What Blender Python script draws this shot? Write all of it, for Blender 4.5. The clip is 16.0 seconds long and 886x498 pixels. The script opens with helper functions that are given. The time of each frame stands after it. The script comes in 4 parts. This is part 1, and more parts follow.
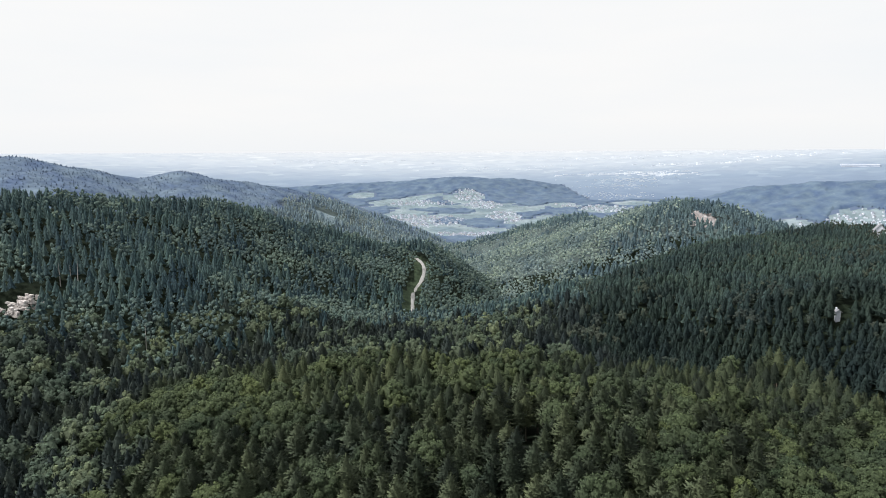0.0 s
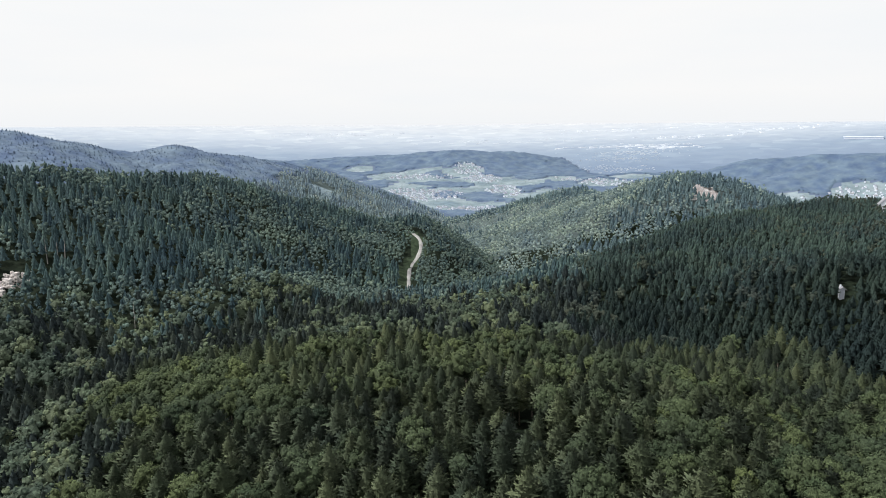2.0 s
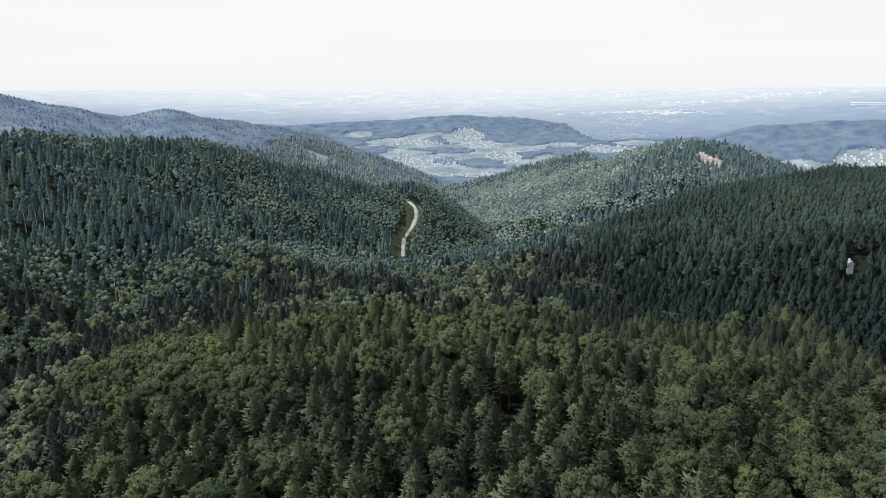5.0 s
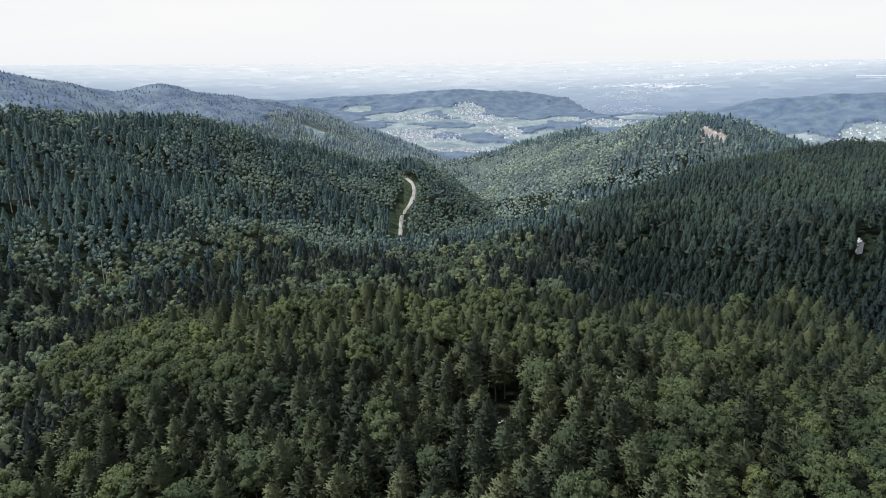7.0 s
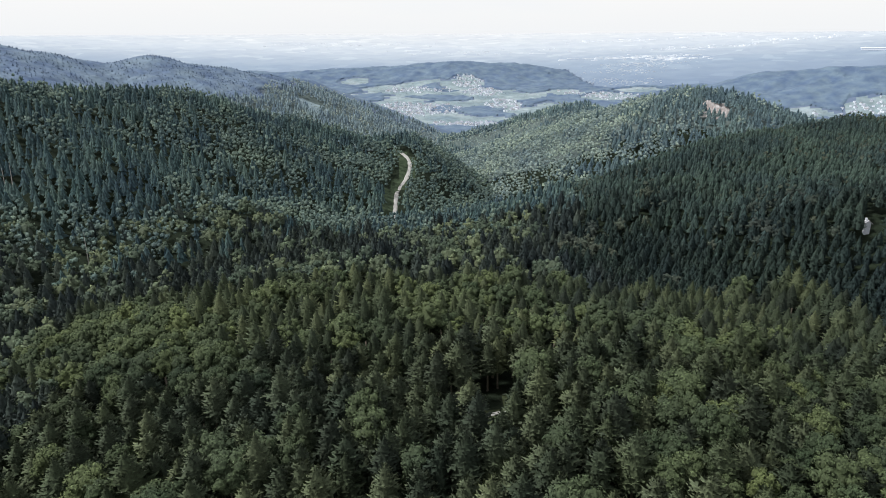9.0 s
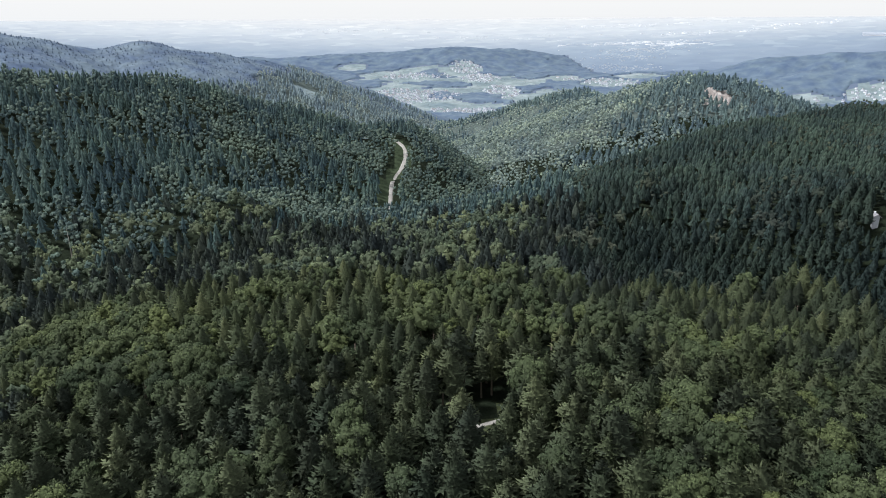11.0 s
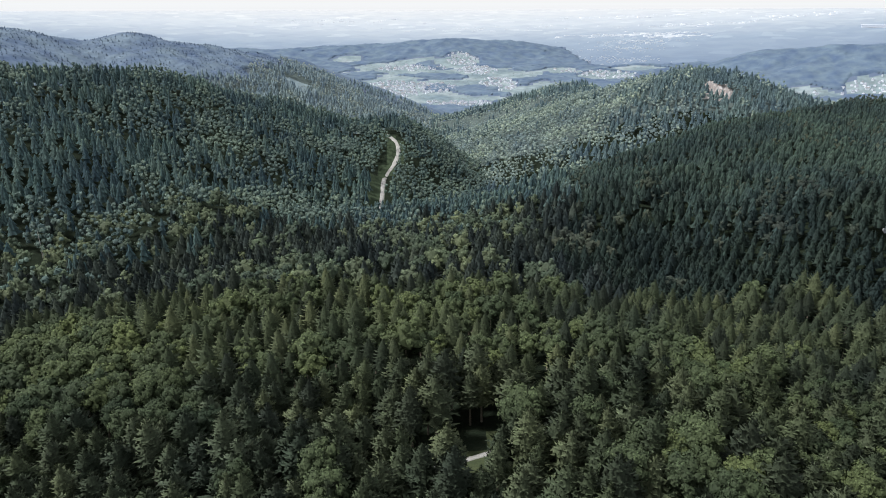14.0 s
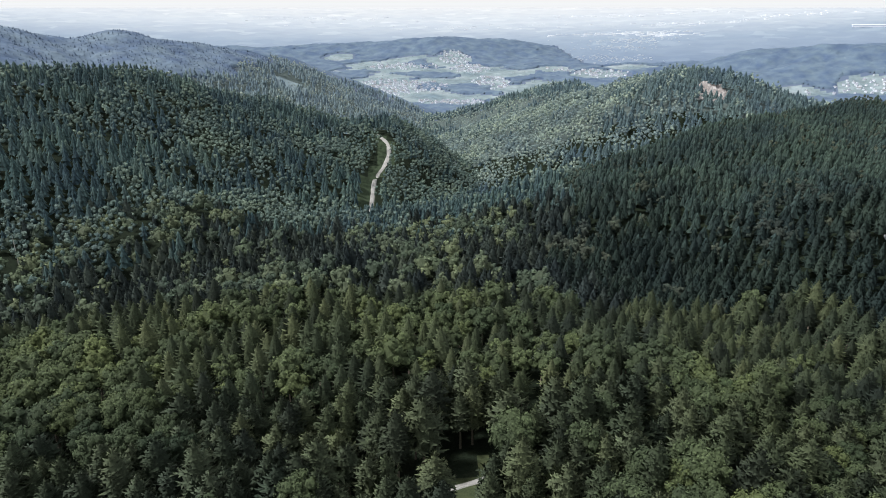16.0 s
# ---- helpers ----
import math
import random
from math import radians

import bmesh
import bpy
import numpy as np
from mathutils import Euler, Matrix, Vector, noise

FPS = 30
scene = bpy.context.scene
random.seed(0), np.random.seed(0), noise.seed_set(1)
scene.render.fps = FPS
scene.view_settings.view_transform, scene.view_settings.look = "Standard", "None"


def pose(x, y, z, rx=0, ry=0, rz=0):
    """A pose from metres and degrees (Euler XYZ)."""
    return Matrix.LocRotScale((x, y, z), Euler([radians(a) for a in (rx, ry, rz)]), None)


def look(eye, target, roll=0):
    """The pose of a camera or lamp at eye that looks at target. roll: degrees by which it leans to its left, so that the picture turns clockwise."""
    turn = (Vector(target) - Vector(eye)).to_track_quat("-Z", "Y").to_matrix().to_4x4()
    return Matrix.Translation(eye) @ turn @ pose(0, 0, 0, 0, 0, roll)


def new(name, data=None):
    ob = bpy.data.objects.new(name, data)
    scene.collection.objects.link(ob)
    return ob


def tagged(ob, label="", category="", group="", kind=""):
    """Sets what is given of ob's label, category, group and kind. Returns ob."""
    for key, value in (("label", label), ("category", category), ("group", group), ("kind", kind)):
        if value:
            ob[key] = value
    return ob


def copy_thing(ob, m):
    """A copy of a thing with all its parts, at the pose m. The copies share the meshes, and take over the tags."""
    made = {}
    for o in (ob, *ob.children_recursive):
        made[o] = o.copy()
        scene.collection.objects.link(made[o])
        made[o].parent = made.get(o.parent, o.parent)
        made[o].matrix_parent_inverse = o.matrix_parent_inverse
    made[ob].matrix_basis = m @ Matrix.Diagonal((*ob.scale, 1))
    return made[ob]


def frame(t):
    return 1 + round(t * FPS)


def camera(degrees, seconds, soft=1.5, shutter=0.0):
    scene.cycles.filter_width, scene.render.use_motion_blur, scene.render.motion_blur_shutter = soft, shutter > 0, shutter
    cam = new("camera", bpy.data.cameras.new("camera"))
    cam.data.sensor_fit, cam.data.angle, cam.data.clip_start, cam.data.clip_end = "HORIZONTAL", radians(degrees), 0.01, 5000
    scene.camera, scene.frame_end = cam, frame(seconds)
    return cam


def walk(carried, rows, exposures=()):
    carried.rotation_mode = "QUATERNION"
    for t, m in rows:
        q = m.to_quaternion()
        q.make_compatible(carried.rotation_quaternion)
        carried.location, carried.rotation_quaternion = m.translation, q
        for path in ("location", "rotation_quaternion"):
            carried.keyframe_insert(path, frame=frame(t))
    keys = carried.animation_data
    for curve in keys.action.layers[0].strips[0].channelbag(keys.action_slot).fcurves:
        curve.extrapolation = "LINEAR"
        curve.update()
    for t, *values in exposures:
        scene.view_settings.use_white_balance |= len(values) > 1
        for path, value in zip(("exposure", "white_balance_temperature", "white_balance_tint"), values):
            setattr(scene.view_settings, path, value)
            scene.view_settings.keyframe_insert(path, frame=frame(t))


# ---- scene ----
cam = camera(70.0, 16.0, soft=1.0)

PATH = [
    (0, (-16.037, 1.459, 102.1), (-15.992, 3.435, 101.795), -0.3),
    (0.5, (-15.211, 3.936, 102.102), (-15.166, 5.909, 101.775), -0.2),
    (1, (-14.382, 6.405, 102.1), (-14.337, 8.374, 101.753), -0.3),
    (1.5, (-13.494, 8.855, 102.082), (-13.45, 10.82, 101.715), -0.3),
    (2, (-12.543, 11.263, 102.031), (-12.499, 13.225, 101.644), -0.4),
    (2.5, (-11.565, 13.673, 101.98), (-11.522, 15.631, 101.575), -0.4),
    (3, (-10.606, 16.067, 101.901), (-10.562, 18.021, 101.478), -0.4),
    (3.5, (-9.662, 18.513, 101.824), (-9.618, 20.464, 101.384), -0.4),
    (4, (-8.779, 20.98, 101.735), (-8.736, 22.927, 101.279), -0.3),
    (6.5, (-5.124, 34.297, 101.256), (-5.088, 36.22, 100.709), -0.3),
    (7, (-4.381, 36.846, 101.167), (-4.345, 38.764, 100.601), -0.4),
    (7.5, (-3.639, 39.441, 101.115), (-3.602, 41.353, 100.529), -0.4),
    (8, (-2.91, 42.039, 101.065), (-2.872, 43.945, 100.46), -0.3),
    (8.5, (-2.211, 44.672, 101.043), (-2.172, 46.572, 100.418), -0.3),
    (9, (-1.57, 47.29, 101.022), (-1.531, 49.183, 100.377), -0.3),
    (11.5, (1.44, 60.747, 101.236), (1.485, 62.624, 100.547), -0.3),
    (12, (2.093, 63.465, 101.278), (2.14, 65.341, 100.584), -0.3),
    (12.5, (2.713, 66.237, 101.338), (2.759, 68.111, 100.641), -0.3),
    (13, (3.283, 68.928, 101.377), (3.331, 70.801, 100.676), -0.3),
    (13.5, (3.773, 71.691, 101.415), (3.822, 73.562, 100.71), -0.2),
    (14, (4.21, 74.325, 101.441), (4.262, 76.195, 100.733), -0.2),
    (14.5, (4.587, 76.973, 101.501), (4.641, 78.842, 100.789), -0.2),
    (15, (4.956, 79.533, 101.601), (5.013, 81.4, 100.886), -0.2),
    (15.5, (5.307, 81.928, 101.736), (5.368, 83.795, 101.02), -0.1),
    (16, (5.546, 83.982, 101.829), (5.621, 85.849, 101.116), 0.0),
]
walk(cam, [(t, look(e, g, r)) for t, e, g, r in PATH])

# ---- world, sun ----
SUN_ELEVATION, SUN_AZIMUTH = 58, 270  # degrees; azimuth clockwise from the way ahead (+y)
world = bpy.data.worlds.new("hazy_sky")
scene.world = world
world.use_nodes = True
wt = world.node_tree
wt.nodes.clear()
w_out = wt.nodes.new("ShaderNodeOutputWorld")
w_bg = wt.nodes.new("ShaderNodeBackground")
w_sky = wt.nodes.new("ShaderNodeTexSky")
w_sky.sky_type, w_sky.sun_disc = "NISHITA", False
w_sky.sun_elevation, w_sky.sun_rotation = radians(SUN_ELEVATION), radians(SUN_AZIMUTH)
w_sky.air_density, w_sky.dust_density = 1.0, 6.0
w_tc = wt.nodes.new("ShaderNodeTexCoord")
w_map = wt.nodes.new("ShaderNodeMapping")
w_map.inputs["Scale"].default_value = (1.0, 1.0, 6.0)
w_noise = wt.nodes.new("ShaderNodeTexNoise")
w_noise.inputs["Scale"].default_value, w_noise.inputs["Detail"].default_value = 2.2, 6
w_ramp = wt.nodes.new("ShaderNodeValToRGB")
w_ramp.color_ramp.elements[0].position, w_ramp.color_ramp.elements[0].color = 0.30, (9.3, 9.5, 9.7, 1)
w_ramp.color_ramp.elements[1].position, w_ramp.color_ramp.elements[1].color = 0.62, (9.75, 9.75, 9.75, 1)
w_sep = wt.nodes.new("ShaderNodeSeparateXYZ")
w_low = wt.nodes.new("ShaderNodeValToRGB")
w_low.color_ramp.elements[0].position, w_low.color_ramp.elements[0].color = 0.0, (9.2, 9.4, 9.6, 1)
w_low.color_ramp.elements[1].position, w_low.color_ramp.elements[1].color = 0.05, (9.75, 9.75, 9.75, 1)
w_mul = wt.nodes.new("ShaderNodeMix")
w_mul.data_type, w_mul.blend_type = "RGBA", "DARKEN"
w_mul.inputs["Factor"].default_value = 1.0
w_mix = wt.nodes.new("ShaderNodeMix")
w_mix.data_type = "RGBA"
w_cover = wt.nodes.new("ShaderNodeMapRange")
w_cover.inputs["From Min"].default_value, w_cover.inputs["From Max"].default_value = 0.22, 0.62
w_cover.inputs["To Min"].default_value, w_cover.inputs["To Max"].default_value = 0.97, 0.55
w_bg.inputs["Strength"].default_value = 0.1
for a, b in ((w_tc.outputs["Generated"], w_map.inputs["Vector"]), (w_map.outputs[0], w_noise.inputs["Vector"]),
             (w_noise.outputs["Fac"], w_ramp.inputs["Fac"]), (w_tc.outputs["Generated"], w_sep.inputs[0]), (w_sep.outputs["Z"], w_low.inputs["Fac"]),
             (w_ramp.outputs["Color"], w_mul.inputs["A"]), (w_low.outputs["Color"], w_mul.inputs["B"]),
             (w_sep.outputs["Z"], w_cover.inputs["Value"]), (w_cover.outputs[0], w_mix.inputs["Factor"]), (w_sky.outputs["Color"], w_mix.inputs["A"]), (w_mul.outputs["Result"], w_mix.inputs["B"]),
             (w_mix.outputs["Result"], w_bg.inputs["Color"]), (w_bg.outputs[0], w_out.inputs["Surface"])):
    wt.links.new(a, b)

sun_data = bpy.data.lights.new("sun", "SUN")
sun_data.energy, sun_data.angle, sun_data.color = 4.0, radians(9), (1.0, 0.985, 0.965)
sun = new("sun", sun_data)
az, el = radians(SUN_AZIMUTH), radians(SUN_ELEVATION)
sun_dir = Vector((math.sin(az) * math.cos(el), math.cos(az) * math.cos(el), math.sin(el)))
sun.matrix_world = look(sun_dir * 500, (0, 0, 0))
scene.view_settings.exposure = 0.0


# ---- materials ----
def material(name, rough=0.8, spec=0.2):
    m = bpy.data.materials.new(name)
    m.use_nodes = True
    b = m.node_tree.nodes["Principled BSDF"]
    b.inputs["Roughness"].default_value = rough
    b.inputs["Specular IOR Level"].default_value = spec
    return m, m.node_tree, b


def node(nt, kind, **values):
    n = nt.nodes.new(kind)
    for key, v in values.items():
        n.inputs[key.replace("_", " ")].default_value = v
    return n


def ramp(nt, source, stops):
    n = nt.nodes.new("ShaderNodeValToRGB")
    while len(n.color_ramp.elements) < len(stops):
        n.color_ramp.elements.new(0.5)
    for e, (p, c) in zip(n.color_ramp.elements, stops):
        e.position, e.color = p, (*c, 1)
    nt.links.new(source, n.inputs["Fac"])
    return n.outputs["Color"]


def blend(nt, fac, a, b, kind="MIX"):
    n = nt.nodes.new("ShaderNodeMix")
    n.data_type, n.blend_type = "RGBA", kind
    for sock, v in ((n.inputs["Factor"], fac), (n.inputs["A"], a), (n.inputs["B"], b)):
        if isinstance(v, (float, int)):
            sock.default_value = v
        elif isinstance(v, tuple):
            sock.default_value = (*v, 1)
        else:
            nt.links.new(v, sock)
    return n.outputs["Result"]


def place_noise(nt, scale, detail=4, rough=0.6):
    g = nt.nodes.new("ShaderNodeNewGeometry")
    n = node(nt, "ShaderNodeTexNoise", Scale=scale, Detail=detail, Roughness=rough)
    nt.links.new(g.outputs["Position"], n.inputs["Vector"])
    return n.outputs["Fac"]


def foliage(name, stops, grain=1.6, shift=0.38):
    """Leaves or needles: the tone differs from tree to tree and from spray to spray."""
    m, nt, b = material(name, 0.7, 0.1)
    oi, at = nt.nodes.new("ShaderNodeObjectInfo"), nt.nodes.new("ShaderNodeAttribute")
    at.attribute_name = "tone"
    add = nt.nodes.new("ShaderNodeMath")
    add.operation = "ADD"
    nt.links.new(oi.outputs["Random"], add.inputs[0])
    nt.links.new(at.outputs["Fac"], add.inputs[1])
    fr = nt.nodes.new("ShaderNodeMath")
    fr.operation = "FRACT"
    nt.links.new(add.outputs[0], fr.inputs[0])
    tree = ramp(nt, fr.outputs[0], stops)
    fine = place_noise(nt, grain, 3)
    col = blend(nt, 1.0, tree, ramp(nt, fine, [(0.3, (1 - shift,) * 3), (0.7, (1 + shift,) * 3)]), "MULTIPLY")
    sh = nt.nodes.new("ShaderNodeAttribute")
    sh.attribute_name = "shoot_shade"  # older growth inside, new tips lighter; crown shade and lit ends painted in too
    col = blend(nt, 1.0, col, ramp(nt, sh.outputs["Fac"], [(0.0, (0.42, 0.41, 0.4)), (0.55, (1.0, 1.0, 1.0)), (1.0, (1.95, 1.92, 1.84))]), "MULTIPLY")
    stand = place_noise(nt, 0.024, 3)
    col = blend(nt, 1.0, col, ramp(nt, stand, [(0.34, (0.70, 0.75, 0.86)), (0.66, (1.2, 1.18, 1.06))]), "MULTIPLY")
    nt.links.new(col, b.inputs["Base Color"])
    return m


def patchy(name, stops, scale, detail=5, rough=0.9, bump=0.0, bump_scale=1.0, second=None):
    m, nt, b = material(name, rough, 0.1)
    col = ramp(nt, place_noise(nt, scale, detail), stops)
    if second:
        col = blend(nt, 1.0, col, ramp(nt, place_noise(nt, second, 4), [(0.3, (0.75, 0.75, 0.75)), (0.7, (1.2, 1.2, 1.2))]), "MULTIPLY")
    nt.links.new(col, b.inputs["Base Color"])
    if bump:
        bp = node(nt, "ShaderNodeBump", Strength=0.8, Distance=bump)
        nt.links.new(place_noise(nt, bump_scale, 5), bp.inputs["Height"])
        nt.links.new(bp.outputs[0], b.inputs["Normal"])
    return m


def tones(*cols):
    return [(i / (len(cols) - 1), c) for i, c in enumerate(cols)]


NEEDLES = foliage("spruce_needles", tones((0.029, 0.039, 0.029), (0.046, 0.062, 0.037), (0.066, 0.086, 0.050), (0.096, 0.116, 0.065)))
FIR = foliage("fir_needles", tones((0.034, 0.049, 0.032), (0.062, 0.079, 0.050), (0.099, 0.122, 0.071)))
LEAVES = foliage("beech_leaves", tones((0.036, 0.054, 0.030), (0.050, 0.068, 0.037), (0.062, 0.084, 0.044), (0.083, 0.106, 0.047)))
# bluer copies of the near leaf colours: a first touch of haze put in
MID_NEEDLES = foliage("hazed_mid_spruce", tones((0.025, 0.036, 0.035), (0.041, 0.057, 0.055), (0.057, 0.076, 0.068), (0.080, 0.102, 0.084)), 1.0)
MID_LEAVES = foliage("hazed_mid_beech", tones((0.054, 0.076, 0.053), (0.070, 0.098, 0.069), (0.092, 0.118, 0.076), (0.114, 0.140, 0.082)), 1.0)
STAND_LEAVES = foliage("stand_beech_leaves", tones((0.042, 0.057, 0.046), (0.053, 0.067, 0.053), (0.065, 0.078, 0.060)), 1.0)
# spur woods: spruce and beech with the valley haze mixed into their colours
SPUR_NEEDLES = foliage("hazed_spur_spruce", tones((0.106, 0.151, 0.181), (0.132, 0.181, 0.209), (0.158, 0.208, 0.230)), 0.3, 0.3)
SPUR_LEAVES = foliage("hazed_spur_beech", tones((0.185, 0.242, 0.250), (0.224, 0.279, 0.275), (0.269, 0.319, 0.293)), 0.3, 0.3)
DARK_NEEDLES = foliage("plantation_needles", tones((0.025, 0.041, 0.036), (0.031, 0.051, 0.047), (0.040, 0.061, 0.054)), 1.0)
# hillside woods: greyed and blued for haze, not another kind of tree
SLOPE_NEEDLES = foliage("hazed_slope_spruce", tones((0.033, 0.061, 0.067), (0.045, 0.075, 0.081), (0.055, 0.090, 0.090), (0.069, 0.105, 0.099)), 0.8)
SLOPE_LEAVES = foliage("hazed_slope_beech", tones((0.078, 0.122, 0.115), (0.107, 0.151, 0.134), (0.134, 0.182, 0.152)), 0.8)
# hill woods: haze in both colours, and sunlight in that of the beeches
RIDGE_NEEDLES = foliage("hazed_hill_spruce", tones((0.064, 0.100, 0.113), (0.078, 0.119, 0.131), (0.093, 0.136, 0.146)), 0.3, 0.35)
RIDGE_LEAVES = foliage("hazed_sunlit_beech", tones((0.189, 0.256, 0.252), (0.235, 0.302, 0.275), (0.286, 0.356, 0.309)), 0.3, 0.35)
# high ridge: the blue of these needles is painted haze
HAZED_RIDGE_NEEDLES = foliage("hazed_ridge_spruce", tones((0.081, 0.115, 0.175), (0.096, 0.135, 0.196), (0.111, 0.149, 0.204)), 0.1, 0.2)
DEAD = foliage("dry_needles", tones((0.062, 0.054, 0.042), (0.084, 0.069, 0.052)))
BARK = patchy("bark", [(0.3, (0.14, 0.12, 0.10)), (0.7, (0.30, 0.26, 0.22))], 2.0, second=9.0)
PALE_WOOD = patchy("weathered_trunks", [(0.3, (0.36, 0.34, 0.32)), (0.7, (0.56, 0.54, 0.51))], 1.5, second=6.0)
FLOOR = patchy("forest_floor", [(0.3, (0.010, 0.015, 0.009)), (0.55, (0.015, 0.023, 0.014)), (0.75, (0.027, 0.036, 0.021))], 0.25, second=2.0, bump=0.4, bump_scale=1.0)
# far meadows: grass colour paled and blued to imitate haze
MEADOW = patchy("hazed_meadow_grass", [(0.3, (0.133, 0.186, 0.224)), (0.5, (0.194, 0.251, 0.272)), (0.7, (0.280, 0.330, 0.360))], 0.012, second=0.05)
GLADE = patchy("glade_grass", [(0.3, (0.04, 0.055, 0.03)), (0.7, (0.075, 0.09, 0.045))], 0.4, second=3.0)
GRAVEL = patchy("road_gravel", [(0.3, (0.302, 0.296, 0.280)), (0.7, (0.408, 0.407, 0.400))], 0.3, second=3.0)
EARTH = patchy("bank_earth", [(0.3, (0.028, 0.044, 0.025)), (0.7, (0.052, 0.072, 0.043))], 0.2, second=1.5)
ROCK = patchy("pale_rock", [(0.3, (0.238, 0.207, 0.197)), (0.5, (0.371, 0.343, 0.335)), (0.7, (0.520, 0.510, 0.516))], 0.12, second=0.8, bump=0.6, bump_scale=0.5)
# farthest woods and their floor carry aerial haze as base colour
FAR_NEEDLES = foliage("hazed_distant_woods", tones((0.089, 0.129, 0.191), (0.097, 0.140, 0.201), (0.106, 0.149, 0.208)), 0.02, 0.10)
FAR_FLOOR = patchy("hazed_distant_floor", [(0.3, (0.096, 0.131, 0.201)), (0.7, (0.121, 0.155, 0.216))], 0.01)
# undergrowth blued by the same painted haze as the trees over it
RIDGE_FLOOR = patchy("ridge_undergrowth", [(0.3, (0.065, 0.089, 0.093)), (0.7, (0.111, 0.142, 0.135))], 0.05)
HAZED_RIDGE_FLOOR = patchy("high_ridge_undergrowth", [(0.3, (0.062, 0.084, 0.106)), (0.7, (0.084, 0.106, 0.126))], 0.03)
RUBBLE = patchy("pale_rubble", [(0.3, (0.468, 0.414, 0.387)), (0.7, (0.720, 0.693, 0.675))], 0.5, second=2.0)
# render, tiles and town roofs have a blue haze tint in their colour
WALL = patchy("hazed_pale_render", [(0.3, (0.725, 0.770, 0.845)), (0.7, (0.804, 0.840, 0.906))], 0.3)
ROOF = patchy("hazed_clay_tiles", [(0.3, (0.240, 0.258, 0.314)), (0.7, (0.336, 0.361, 0.427))], 0.4)
TOWN = patchy("hazed_far_roofs", [(0.35, (0.533, 0.581, 0.648)), (0.65, (0.722, 0.757, 0.792))], 0.02)
SLATE = patchy("grey_roofing", [(0.3, (0.20, 0.21, 0.23)), (0.7, (0.34, 0.35, 0.37))], 0.4)


def plain_material():
    m, nt, b = material("hazed_plain_fields", 0.95, 0.0)
    g = nt.nodes.new("ShaderNodeNewGeometry")
    mp = node(nt, "ShaderNodeMapping", Scale=(0.012, 0.016, 0.0))
    nt.links.new(g.outputs["Position"], mp.inputs["Vector"])
    v = node(nt, "ShaderNodeTexVoronoi", Scale=1.0)
    nt.links.new(mp.outputs[0], v.inputs["Vector"])
    sep = nt.nodes.new("ShaderNodeSeparateColor")
    nt.links.new(v.outputs["Color"], sep.inputs[0])
    fields = ramp(nt, sep.outputs[0], [(0.0, (0.94, 0.95, 0.97)), (0.5, (0.98, 0.99, 1.0)), (0.9, (1.02, 1.02, 1.01)), (1.0, (1.14, 1.13, 1.10))])
    mp2 = node(nt, "ShaderNodeMapping", Scale=(0.0016, 0.0060, 0.0))
    nt.links.new(g.outputs["Position"], mp2.inputs["Vector"])
    n2 = node(nt, "ShaderNodeTexNoise", Scale=1.0, Detail=7.0, Roughness=0.7)
    nt.links.new(mp2.outputs[0], n2.inputs["Vector"])
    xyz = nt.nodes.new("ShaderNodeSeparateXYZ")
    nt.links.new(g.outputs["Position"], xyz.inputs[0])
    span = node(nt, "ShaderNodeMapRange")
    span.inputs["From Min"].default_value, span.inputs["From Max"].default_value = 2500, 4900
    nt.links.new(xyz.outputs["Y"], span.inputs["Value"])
    # haze painted in: base colour pales with y towards the horizon
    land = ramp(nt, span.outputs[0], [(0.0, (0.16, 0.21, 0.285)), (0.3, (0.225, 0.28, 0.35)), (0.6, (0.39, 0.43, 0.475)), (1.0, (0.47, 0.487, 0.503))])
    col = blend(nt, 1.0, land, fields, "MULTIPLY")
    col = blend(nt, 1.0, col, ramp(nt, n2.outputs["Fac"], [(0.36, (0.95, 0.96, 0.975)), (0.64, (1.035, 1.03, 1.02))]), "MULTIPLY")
    nt.links.new(col, b.inputs["Base Color"])
    return m


PLAIN = plain_material()


